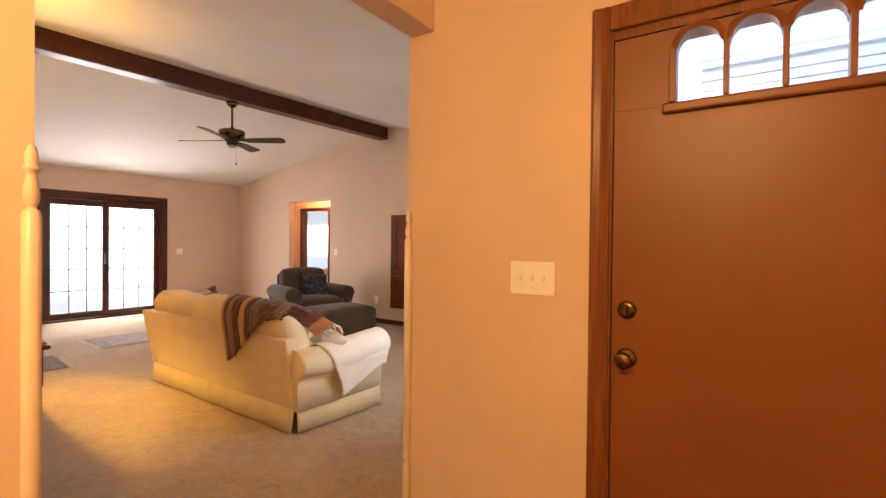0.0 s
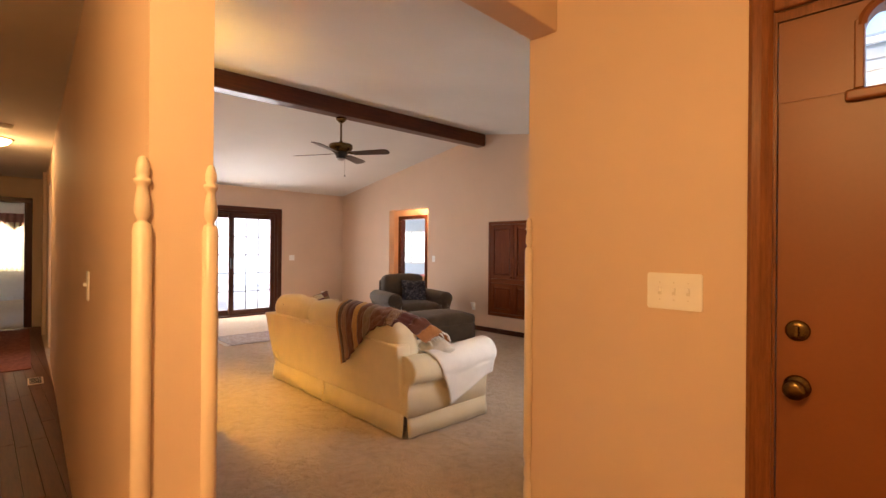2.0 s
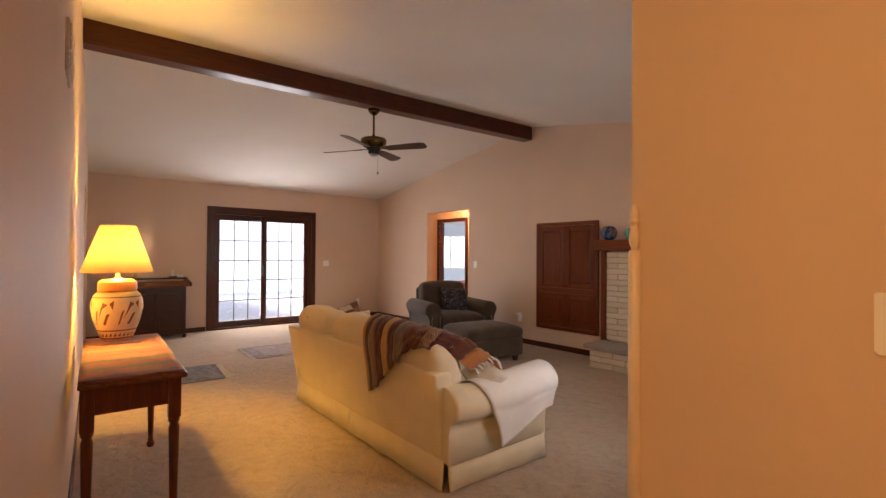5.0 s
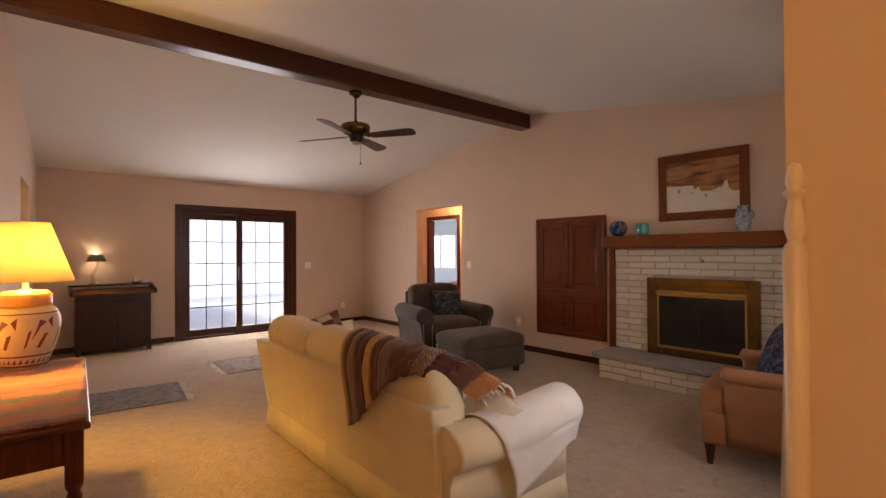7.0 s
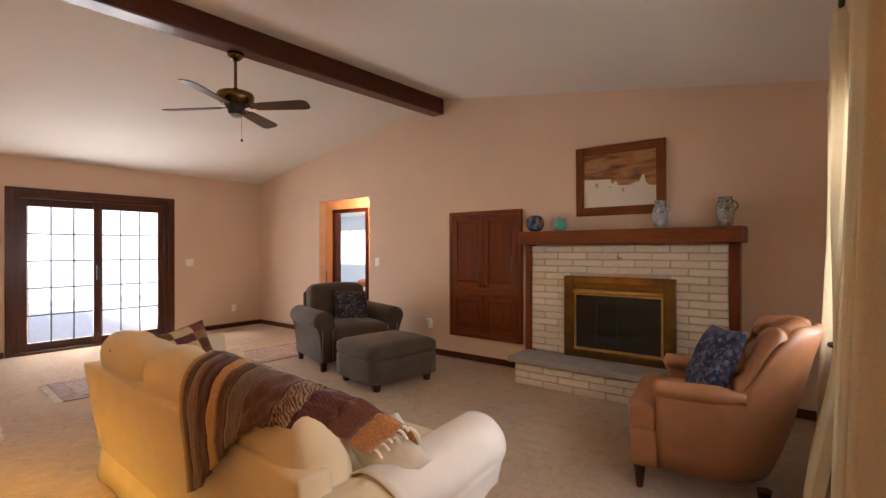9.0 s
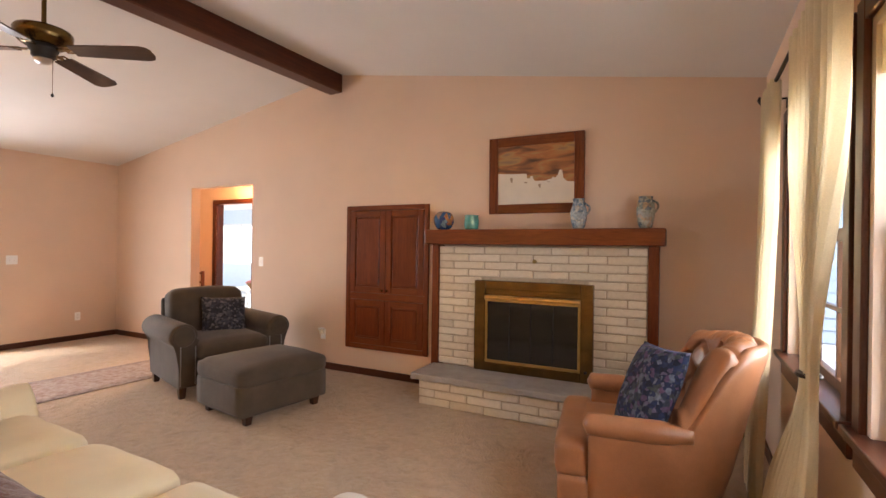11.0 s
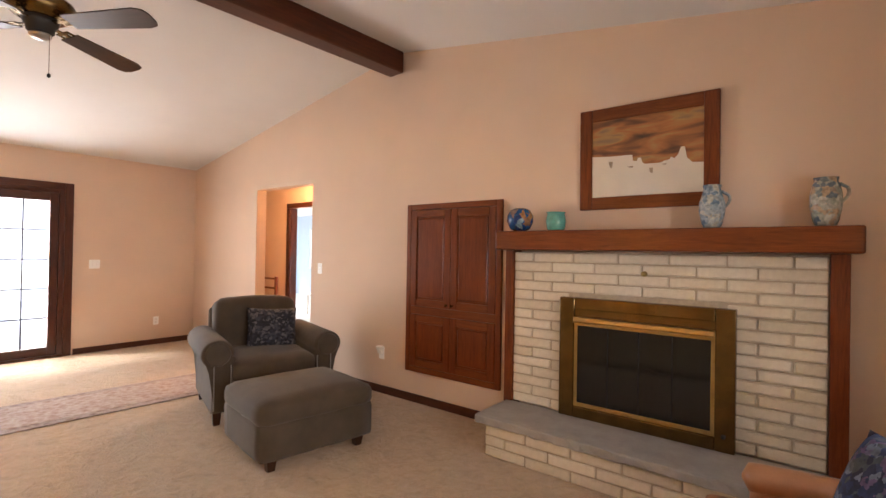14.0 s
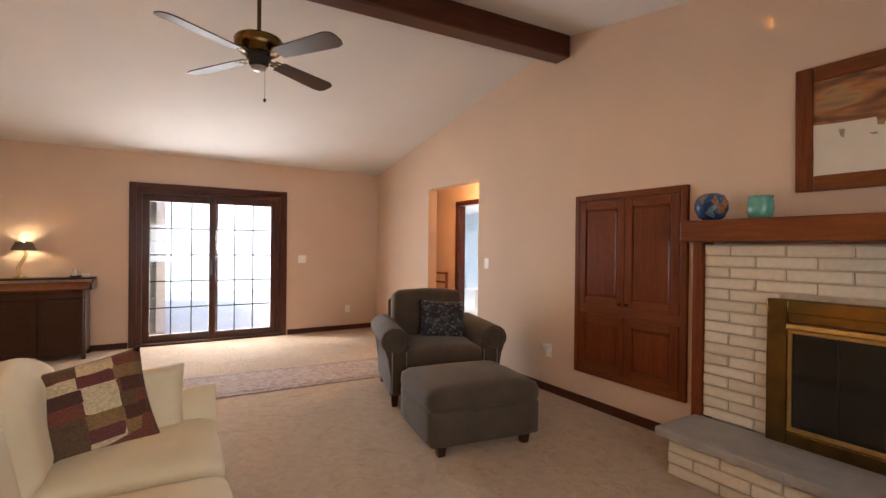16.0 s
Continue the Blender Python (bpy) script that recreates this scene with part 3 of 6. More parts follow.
def front_window(name, y):
    u = math.atan2(E1[1] - E0[1], E1[0] - E0[0])
    s = ES(y)
    m = Matrix.Translation((E0[0] + math.cos(u) * s, E0[1] + math.sin(u) * s, 0)) @ Matrix.Rotation(u, 4, "Z")
    w = thing(name, m, "brown wooden double hung window with divided panes", "window", kind="structure")
    h = 0.55
    part("casing", box(-h - 0.075, -h, -0.02, 0, 0.74, 2.125, 0.005), TRIM, w)
    part("casing", box(h, h + 0.075, -0.02, 0, 0.74, 2.125, 0.005), TRIM, w)
    part("casing", box(-h, h, -0.02, 0, 2.045, 2.125, 0.005), TRIM_H, w)
    part("window_sill", box(-h - 0.09, h + 0.09, -0.05, 0.10, 0.775, 0.805, 0.006), TRIM_H, w)
    part("apron", box(-h - 0.07, h + 0.07, -0.018, 0, 0.68, 0.774, 0.005), TRIM_H, w)
    for a, c in ((-h, -h + 0.03), (h - 0.03, h)):
        part("window_frame", box(a, c, 0.0, 0.086, 0.806, 1.43), CREAM, w, "cream window jamb")
        part("window_frame", box(a, c, 0.0, 0.122, 1.43, 2.045), CREAM, w, "cream window jamb")
    part("window_frame", box(-h + 0.03, h - 0.03, 0.0, 0.122, 2.015, 2.045), CREAM, w)
    for z0, z1, y0 in ((0.806, 1.44, 0.045), (1.41, 2.015, 0.085)):
        x0, x1 = -h + 0.03, h - 0.03
        sash = part("sash", box(x0, x0 + 0.045, y0, y0 + 0.035, z0, z1, 0.004), SASH, w)
        for bb in (box(x1 - 0.045, x1, y0, y0 + 0.035, z0, z1, 0.004), box(x0 + 0.045, x1 - 0.045, y0, y0 + 0.035, z0, z0 + 0.045, 0.004),
                   box(x0 + 0.045, x1 - 0.045, y0, y0 + 0.035, z1 - 0.045, z1, 0.004)):
            part("sash_rail", bb, SASH, sash)
        for i in (1, 2):
            xx = x0 + (x1 - x0) * i / 3
            part("muntin", box(xx - 0.009, xx + 0.009, y0 + 0.006, y0 + 0.028, z0 + 0.045, z1 - 0.045), SASH, sash)
        zz = (z0 + z1) / 2
        part("muntin", box(x0 + 0.045, x1 - 0.045, y0 + 0.004, y0 + 0.026, zz - 0.009, zz + 0.009), SASH, sash)
        p = part("pane", box(x0 + 0.04, x1 - 0.04, y0 + 0.015, y0 + 0.019, z0 + 0.04, z1 - 0.04), PANE, sash)
        p.visible_shadow = False
    part("sash_lock", box(-0.03, 0.03, 0.02, 0.06, 1.441, 1.46, 0.004), BRASS, w, "brass sash lock")
    # white roller shade, rolled up at the top
    part("shade", box(-h + 0.032, h - 0.032, 0.012, 0.02, 1.87, 2.012), SHEER, w, "white roller shade pulled up")
    return w


front_window("window_1", 4.02)
front_window("window_2", 2.72)


# entry door
def entry_door():
    d = thing("door_entry", pose(0.107, 1.335, 0), "brown painted entry door with four small arched panes", "door", kind="structure")
    h = 0.462
    part("jamb", box(-h, -h + 0.008, 0.0, 0.13, 0, 2.06), OAK, d)
    part("jamb", box(h - 0.008, h, 0.0, 0.13, 0, 2.06), OAK, d)
    part("jamb", box(-h + 0.008, h - 0.008, 0.0, 0.13, 2.03, 2.06), OAK, d)
    prof = [(-0.064, 0), (-0.064, 0.012), (-0.052, 0.022), (-0.03, 0.016), (-0.012, 0.018), (0.0, 0.010), (0.0, 0)]
    for sgn in (-1, 1):
        bb = bmesh.new()
        lo = [bb.verts.new((sgn * (h - px), -pz, 0)) for px, pz in prof]
        up = [bb.verts.new((sgn * (h - px), -pz, 2.145)) for px, pz in prof]
        bb.faces.new(lo)
        bb.faces.new(up)
        for i in range(len(prof)):
            j = (i + 1) % len(prof)
            bb.faces.new((lo[i], lo[j], up[j], up[i]))
        part("casing", bb, OAK, d, "golden oak casing")
    part("casing", box(-h, h, -0.02, 0, 2.06, 2.145, 0.005), OAK, d)
    # leaf with a hole for the arched lights
    leaf = part("door_leaf", box(-0.452, 0.452, 0.03, 0.072, 0.01, 1.785, 0.002), DOORPAINT, d, m=Matrix.Translation((0, -0.022, 0)))
    part("door_panel", box(-0.452, -0.268, 0.03, 0.072, 1.785, 2.028), DOORPAINT, leaf)
    part("door_panel", box(0.322, 0.452, 0.03, 0.072, 1.785, 2.028), DOORPAINT, leaf)
    n = 4
    w = 0.1475
    head = bmesh.new()
    arcs = []
    for k in range(n):
        cx = -0.268 + w * (k + 0.5)
        for i in range(13):
            a = math.pi - math.pi * i / 12
            arcs.append((cx + 0.064 * math.cos(a), 1.955 + 0.056 * math.sin(a)))
    pts = [(-0.268, 1.955)] + arcs + [(0.322, 1.955)]
    for yy in (0.03, 0.072):
        for (xa, za), (xb, zb) in zip(pts, pts[1:]):
            if abs(xa - xb) < 1e-6:
                continue
            head.faces.new([head.verts.new((xa, yy, za)), head.verts.new((xb, yy, zb)), head.verts.new((xb, yy, 2.028)), head.verts.new((xa, yy, 2.028))])
    for (xa, za), (xb, zb) in zip(pts, pts[1:]):
        head.faces.new([head.verts.new((xa, 0.03, za)), head.verts.new((xb, 0.03, zb)), head.verts.new((xb, 0.072, zb)), head.verts.new((xa, 0.072, za))])
    bmesh.ops.remove_doubles(head, verts=head.verts[:], dist=0.0003)
    part("door_panel", head, DOORPAINT, leaf)
    # raised frame round the lights
    part("light_frame", box(-0.298, 0.352, 0.008, 0.03, 1.755, 1.787, 0.008, 3), DOORPAINT, leaf)
    for k in range(n + 1):
        cx = -0.268 + w * k
        ww = 0.016 if 0 < k < n else 0.022
        part("mullion", box(cx - ww / 2, cx + ww / 2, 0.010, 0.062, 1.787, 1.975, 0.004), DOORPAINT, leaf)
    for k in range(n):
        cx = -0.268 + w * (k + 0.5)
        ring = bmesh.new()
        prev = None
        for i in range(15):
            a = math.pi - math.pi * i / 14
            q = []
            for r, yy in ((0.058, 0.03), (0.058, 0.012), (0.070, 0.006), (0.080, 0.012), (0.080, 0.03)):
                q.append(ring.verts.new((cx + r * math.cos(a), yy, 1.957 + r * 0.92 * math.sin(a))))
            if prev:
                for j in range(4):
                    ring.faces.new((prev[j], q[j], q[j + 1], prev[j + 1]))
            prev = q
        part("arch", ring, DOORPAINT, leaf)
    p = part("pane", box(-0.278, 0.318, 0.05, 0.054, 1.78, 2.015), PANE, leaf)
    p.visible_shadow = False
    # deadbolt and knob on the latch side
    turn = Matrix.Rotation(radians(90), 4, "X")
    dm = Matrix.Translation((-0.400, 0.03, 1.105)) @ turn
    part("deadbolt", lathe([(0.0, 0.0), (0.031, 0.0), (0.031, 0.006), (0.026, 0.012), (0.016, 0.014), (0.0, 0.014)], 28), BRASS_D, leaf, "aged brass deadbolt", True, dm)
    part("thumb_turn", box(-0.005, 0.005, 0.0, 0.022, -0.016, 0.016, 0.003), BRASS_D, leaf, m=Matrix.Translation((-0.400, -0.005, 1.105)))
    dk = Matrix.Translation((-0.400, 0.03, 0.94)) @ turn
    part("door_knob", lathe([(0.0, 0.0), (0.033, 0.0), (0.034, 0.005), (0.026, 0.011), (0.012, 0.016), (0.011, 0.03), (0.018, 0.036), (0.027, 0.046), (0.029, 0.056), (0.024, 0.065), (0.012, 0.068), (0.0, 0.068)], 28), BRASS_D, leaf, "aged brass knob", True, dk)
    return d


entry_door()


def switch_plate(m, gangs, label, jumbo=1.0, toggles=True):
    w, h = (0.07 + 0.0465 * (gangs - 1)) * jumbo, 0.1145 * jumbo
    s = thing("light_switch", m, label, "light switch", "light switches")
    bb = extrude(rounded(w, h, 0.006), 0.006, 0.0025)
    bmesh.ops.translate(bb, vec=(0, -0.006, 0), verts=bb.verts)
    part("plate", bb, PLATE, s)
    for g in range(gangs):
        x = (g - (gangs - 1) / 2) * 0.0465
        if toggles:
            part("toggle", box(x - 0.004, x + 0.004, -0.018, -0.005, -0.002, 0.012, 0.002), PLATE, s)
            part("toggle_slot", box(x - 0.006, x + 0.006, -0.0072, -0.005, -0.013, 0.013), WHITE, s)
            for dz in (-0.03, 0.03):
                part("screw", lathe([(0.0, 0), (0.0028, 0), (0.0028, 0.0012), (0.0, 0.0012)], 10), WHITE, s, m=Matrix.Translation((x, -0.006, dz)) @ Matrix.Rotation(radians(90), 4, "X"))
        else:
            for dz in (-0.02, 0.02):
                part("socket", extrude(rounded(0.028, 0.024, 0.008), 0.002), WHITE, s, m=Matrix.Translation((x, -0.008, dz)))
    return s


switch_plate(pose(-0.636, 1.335, 1.197), 3, "ivory plate with three toggle switches on foyer wall", 1.1)
switch_plate(pose(XW, 4.27, 1.13, rz=90), 2, "ivory double light switch beside the patio door")
switch_plate(pose(-6.2, YN, 1.16), 1, "white light switch beside the open passage")
switch_plate(pose(XW, 5.0, 0.33, rz=90), 1, "ivory wall socket above the baseboard", toggles=False)

# ---- living room: seats ----
FLORAL = cells_mat("blue flower print", 46.0, [(0.0, (0.007, 0.010, 0.026)), (0.48, (0.014, 0.028, 0.085)), (0.64, (0.045, 0.055, 0.055)), (0.78, (0.13, 0.16, 0.22)), (0.90, (0.09, 0.055, 0.12))])
FLORAL_D = cells_mat("dark flower print", 48.0, [(0.0, (0.012, 0.013, 0.016)), (0.5, (0.02, 0.022, 0.035)), (0.72, (0.05, 0.05, 0.07)), (0.86, (0.13, 0.12, 0.13))])
PATCH = cells_mat("patchwork cloth", 13.0, [(0.0, (0.07, 0.025, 0.015)), (0.3, (0.16, 0.045, 0.025)), (0.5, (0.10, 0.055, 0.025)), (0.66, (0.22, 0.13, 0.05)), (0.8, (0.55, 0.45, 0.28)), (0.9, (0.12, 0.03, 0.03))], metric="CHEBYCHEV", stretch=(0.62, 1, 1.35), spread=0.22)
sofa_m = pose(-3.665, 1.766, 0, rz=-1.6)


def ease(x, a, c):
    t = max(0.0, min(1.0, (x - a) / (c - a)))
    return t * t * (3 - 2 * t)


def sofa():
    s = thing("sofa", sofa_m, "cream slipcovered sofa with rolled arms and pleated skirt", "sofa")
    part("base", box(-1.03, 1.10, 0.03, 0.80, 0.19, 0.40, 0.03, 3), SLIP, s)
    # raked back frame with a crisp top edge and square ends
    bb = box(-1.16, 1.09, 0.0, 0.125, 0.17, 0.668, 0.016, 3)
    bmesh.ops.subdivide_edges(bb, edges=[e for e in bb.edges if abs(e.verts[0].co.x - e.verts[1].co.x) > 1], cuts=24)
    bmesh.ops.subdivide_edges(bb, edges=[e for e in bb.edges if abs(e.verts[0].co.z - e.verts[1].co.z) > 0.3], cuts=6)
    for v in bb.verts:
        k = (v.co.z - 0.17) / 0.5
        v.co.y += -0.052 * k + 0.004 * noise.noise(v.co * 5.0)
        v.co.z += 0.005 * math.sin(v.co.x * 7) * k - 0.016 * ease(v.co.x, 0.80, 1.09) * k
        if v.co.x < -1.0:
            v.co.x += 0.12 * (1 - k)
    part("back", bb, SLIP, s, smooth=True)
    for sgn in (-1, 1):
        out = [(-0.10, 0.19), (-0.103, 0.42)]
        for i in range(25):
            t = radians(190 - 262 * i / 24)
            out.append((0.015 + 0.122 * math.cos(t), 0.515 + 0.104 * math.sin(t)))
        out += [(0.057, 0.37), (0.06, 0.19)]
        arm = extrude([(sgn * x, z) for x, z in out], 0.835, 0.02, 3)
        bmesh.ops.subdivide_edges(arm, edges=[e for e in arm.edges if abs(e.verts[0].co.y - e.verts[1].co.y) > 0.5], cuts=10)
        for v in arm.verts:
            f = v.co.y / 0.835
            if v.co.z > 0.40:
                v.co.z += 0.034 * ease(f, 0.3, 1.0) - 0.012 * math.sin(math.pi * f) + 0.004 * noise.noise(v.co * 9)
                v.co.x += sgn * 0.02 * ease(f, 0.4, 1.0) * (v.co.z - 0.40) / 0.2
        bmesh.ops.translate(arm, vec=(1.09 if sgn > 0 else -0.985, 0.006, -0.035 if sgn > 0 else -0.02), verts=arm.verts)
        part("arm", arm, SLIP, s, smooth=True)
    for i, x in enumerate((-0.715, -0.005, 0.70)):
        # plump loose back cushions that hang a little over the frame
        c = soft_box(0.70, 0.245, 0.45, 0.115, 0.025, 12, i * 3.1, 0.014)
        cm = Matrix.Translation((x, 0.170, 0.405)) @ Matrix.Rotation(radians(11), 4, "X")
        if i == 2:                                  # the last one has sunk and leans to the arm
            cm = Matrix.Translation((x + 0.012, 0.150, 0.392)) @ Matrix.Rotation(radians(1), 4, "Y") @ Matrix.Rotation(radians(12), 4, "X")
        part("back_cushion", c, SLIP, s, smooth=True, m=cm)
        c = soft_box(0.61, 0.62, 0.15, 0.05, 0.025, 8, i * 1.7, 0.006)
        part("seat_cushion", c, SLIP, s, smooth=True, m=Matrix.Translation((x * 0.94, 0.53, 0.355)))
    # skirt: separate panels with a kick pleat between them
    def skirt(x0, y0, x1, y1, out):
        u = Vector((x1 - x0, y1 - y0, 0))
        nrm = Vector((u.y, -u.x, 0)).normalized()
        n = 24
        b = bmesh.new()
        rows = []
        for k, z in enumerate((0.205, 0.19, 0.12, 0.012)):
            row = []
            for i in range(n + 1):
                f = i / n
                p = Vector((x0, y0, 0)) + u * f
                flare = (0.006, 0.012, 0.02, 0.034)[k] + 0.004 * math.sin(f * 17 + out) * (k / 3)
                q = p + nrm * flare
                row.append(b.verts.new((q.x, q.y, z)))
            rows.append(row)
        for a, c in zip(rows, rows[1:]):
            for i in range(n):
                b.faces.new((a[i], a[i + 1], c[i + 1], c[i]))
        g = bmesh.ops.extrude_face_region(b, geom=b.faces[:])
        for v in [v for v in g["geom"] if isinstance(v, bmesh.types.BMVert)]:
            v.co -= nrm * 0.008
        part("skirt", b, SLIP, s, smooth=True)
    skirt(-1.03, 0.02, -0.004, 0.02, 0)
    skirt(0.004, 0.02, 1.105, 0.02, 1)
    skirt(1.11, 0.024, 1.135, 0.82, 2)
    skirt(-1.035, 0.81, -1.035, 0.024, 3)
    skirt(1.13, 0.825, 0.004, 0.825, 4)
    skirt(-0.004, 0.825, -1.03, 0.825, 5)
    return s


sofa()


def sheet(name, fn, nu, nv, material, m, label, category, thick=0.006):
    """A cloth from a function of u, v in 0..1."""
    b = bmesh.new()
    grid = [[b.verts.new(fn(i / nu, j / nv)) for j in range(nv + 1)] for i in range(nu + 1)]
    for i in range(nu):
        for j in range(nv):
            b.faces.new((grid[i][j], grid[i + 1][j], grid[i + 1][j + 1], grid[i][j + 1]))
    bmesh.ops.recalc_face_normals(b, faces=b.faces[:])
    ob = single(name, b, material, m, label, category, smooth=True)
    so = ob.modifiers.new("thickness", "SOLIDIFY")
    so.thickness, so.offset = thick, 0.0
    return ob


def tube(points, r, name="tube"):
    cu = bpy.data.curves.new(name, "CURVE")
    cu.dimensions, cu.bevel_depth, cu.bevel_resolution = "3D", r, 2
    sp = cu.splines.new("POLY")
    sp.points.add(len(points) - 1)
    for q, p in zip(sp.points, points):
        q.co = (*p, 1)
    tmp = new("tmp_tube", cu)
    me = bpy.data.meshes.new_from_object(tmp)
    bpy.data.objects.remove(tmp)
    b = bmesh.new()
    b.from_mesh(me)
    return b


def along(u, values):
    """Smooth value at u from evenly named stations of the throw."""
    return float(np.interp(u, (0, 0.15, 0.3, 0.45, 0.6, 0.75, 0.88, 1.0), values))


def throw_fn(u, v):
    """From the hem behind the sofa back (v 0) over the cushions (v 0.5) to the front hem; u runs to the twisted tail."""
    hem = Vector((along(u, (0.43, 0.53, 0.64, 0.755, 0.875, 0.97, 1.05, 1.08)), along(u, (-0.085, -0.085, -0.085, -0.08, -0.05, -0.02, 0.09, 0.23)),
                  along(u, (0.42, 0.47, 0.575, 0.68, 0.765, 0.79, 0.745, 0.64))))
    top = Vector((along(u, (0.245, 0.375, 0.51, 0.65, 0.805, 0.96, 1.07, 1.14)), along(u, (0.08, 0.08, 0.08, 0.08, 0.085, 0.09, 0.17, 0.32)),
                  along(u, (0.898, 0.896, 0.894, 0.888, 0.878, 0.872, 0.81, 0.70))))
    end = Vector((top.x + 0.01, along(u, (0.26, 0.27, 0.27, 0.27, 0.26, 0.24, 0.29, 0.41)), along(u, (0.75, 0.74, 0.73, 0.73, 0.74, 0.75, 0.73, 0.63))))
    if v < 0.5:
        k = v / 0.5
        p = hem.lerp(top, k)
        q = max(0.0, min(1.0, (p.z - 0.66) / (top.z - 0.66)))
        bow = -0.085 + (top.y + 0.085) * (1 - math.sqrt(1 - q * q))
        p.y += (bow - p.y) * (1 - ease(u, 0.70, 0.86))
        p.x += 0.03 * math.sin(math.pi * k) * (1 - u)
    else:
        k = (v - 0.5) / 0.5
        p = top.lerp(end, k)
        p.z += 0.035 * math.sin(math.pi * k)
    w = noise.noise(p * 8.0) * 0.010 + 0.004 * math.sin(u * 70) + 0.006 * math.sin(v * 21 + u * 9)
    return Vector((p.x, p.y - 0.5 * abs(w), p.z + abs(w)))


def knit_mat(name, color, second=None):
    """Coarse knitted wool: ribs of stitches, with a second yarn where one is given."""
    n = Nodes(name)
    v = n.coords()
    rib = n.add("ShaderNodeTexWave", Scale=34.0, Distortion=9.0, Detail=2.0)
    rib.bands_direction = "DIAGONAL"
    n.link(v, rib.inputs["Vector"])
    fuzz = n.noise(v, 120.0, 4.0, 0.7)
    c = n.ramp(fuzz, [(0.3, sc(color, 0.55)), (0.55, color), (0.75, sc(color, 1.35))])
    if second:
        k = n.ramp(rib.outputs["Fac"], [(0.52, (0, 0, 0)), (0.62, (1, 1, 1))])
        c = n.mix(0.32, c, n.mix(k, c, second))
    n.link(c, n.b.inputs["Base Color"])
    n.b.inputs["Roughness"].default_value = 0.95
    n.b.inputs["Sheen Weight"].default_value = 0.25
    h = n.mix(0.5, rib.outputs["Color"], fuzz)
    n.bump(h, 0.4, 0.006)
    return n.m


def knitted_throw():
    t = thing("knitted_throw", sofa_m, "brown maroon and gold striped knitted throw over the sofa back", "throw blanket")
    rust, maroon, taupe = (0.115, 0.032, 0.013), (0.085, 0.016, 0.010), (0.25, 0.135, 0.085)
    gold, grey, cream, orange = (0.50, 0.27, 0.07), (0.19, 0.125, 0.08), (0.62, 0.47, 0.24), (0.42, 0.17, 0.05)
    bands = ((0.0, 0.035, gold, None), (0.035, 0.095, (0.07, 0.03, 0.018), grey), (0.095, 0.17, taupe, None), (0.17, 0.275, maroon, None), (0.275, 0.345, gold, (0.66, 0.46, 0.18)),
             (0.345, 0.425, rust, None), (0.425, 0.505, grey, (0.09, 0.07, 0.055)), (0.505, 0.70, rust, None), (0.70, 0.775, rust, cream),
             (0.775, 0.855, maroon, None), (0.855, 0.93, rust, None), (0.93, 1.0, orange, None))
    for k, (u0, u1, a, b2) in enumerate(bands):
        n = max(3, round((u1 - u0) * 64))
        b = bmesh.new()
        grid = [[b.verts.new(throw_fn(u0 + (u1 - u0) * i / n, j / 40)) for j in range(41)] for i in range(n + 1)]
        for i in range(n):
            for j in range(40):
                b.faces.new((grid[i][j], grid[i + 1][j], grid[i + 1][j + 1], grid[i][j + 1]))
        ob = part("band", b, knit_mat("knitted wool", a, b2), t, smooth=True)
        so = ob.modifiers.new("thickness", "SOLIDIFY")
        so.thickness, so.offset = 0.012, 0.0
    # loose cream tassels on the tail
    for k in range(9):
        f = k / 8
        p = throw_fn(1.0, 0.1 + 0.8 * f)
        d = Vector((0.022 + 0.008 * math.sin(k * 2.1), 0.015, -0.022 - 0.01 * math.cos(k * 1.7)))
        part("tassel", tube([tuple(p), tuple(p + d * 0.5 + Vector((0, 0, 0.008))), tuple(p + d)], 0.006), CLOTH, t, "cream yarn tassel")


knitted_throw()


def armcloth_fn(u, v):
    """Cloth over the rolled arm: u runs to the front, v from the inside over the roll and down outside."""
    t = radians(178 - 205 * min(v / 0.60, 1.0))
    rx, rz = 0.015 + 0.131 * math.cos(t), 0.515 + 0.113 * math.sin(t)
    back = 0.205 + 0.16 * ease(v, 0.25, 1.0)
    y = back + (0.825 - back) * u
    f = (y - 0.006) / 0.835
    lift = 0.034 * ease(f, 0.3, 1.0) - 0.012 * math.sin(math.pi * f)
    x, z = 1.09 + rx + 0.02 * ease(f, 0.4, 1.0), rz + lift - 0.030
    if v > 0.60:
        k = (v - 0.60) / 0.40
        x, z = x - 0.02 * k + 0.008 * math.sin(u * 8 + v * 3), z - k * (0.235 - 0.125 * ease(u, 0.0, 0.9))
    return Vector((x, y, z))


sheet("arm_cloth", armcloth_fn, 20, 30, CLOTH, sofa_m, "white woven cloth draped over the sofa arm", "arm cover", 0.006)


def cushion(name, size, d, m, material, label, fringe=None):
    c = thing(name, m, label, "cushion", "scatter cushions")
    part("cover", pillow(size[0], size[1], d), material, c, smooth=True)
    return c


cushion("scatter_cushion", (0.27, 0.22), 0.12, sofa_m @ pose(1.05, 0.36, 0.59, -52, 24, -14), plain("cream ribbed cloth", (0.66, 0.60, 0.50), 0.9, bump=0.3), "small cream cushion beside the sofa arm")
cushion("scatter_cushion", (0.56, 0.43), 0.13, sofa_m @ pose(-0.76, 0.305, 0.635, 25, 10, -80), PATCH, "brown and maroon patchwork cushion leaning on the sofa back")
cushion("scatter_cushion", (0.40, 0.35), 0.15, sofa_m @ pose(-0.90, 0.51, 0.60, 14, 0, -86), SLIP, "plain cream cushion leaning on the sofa arm")


NAIL = mesh_of("nailhead", lathe([(0.0, 0.0), (0.006, 0.0), (0.0045, 0.003), (0.0, 0.004)], 8), STEEL)


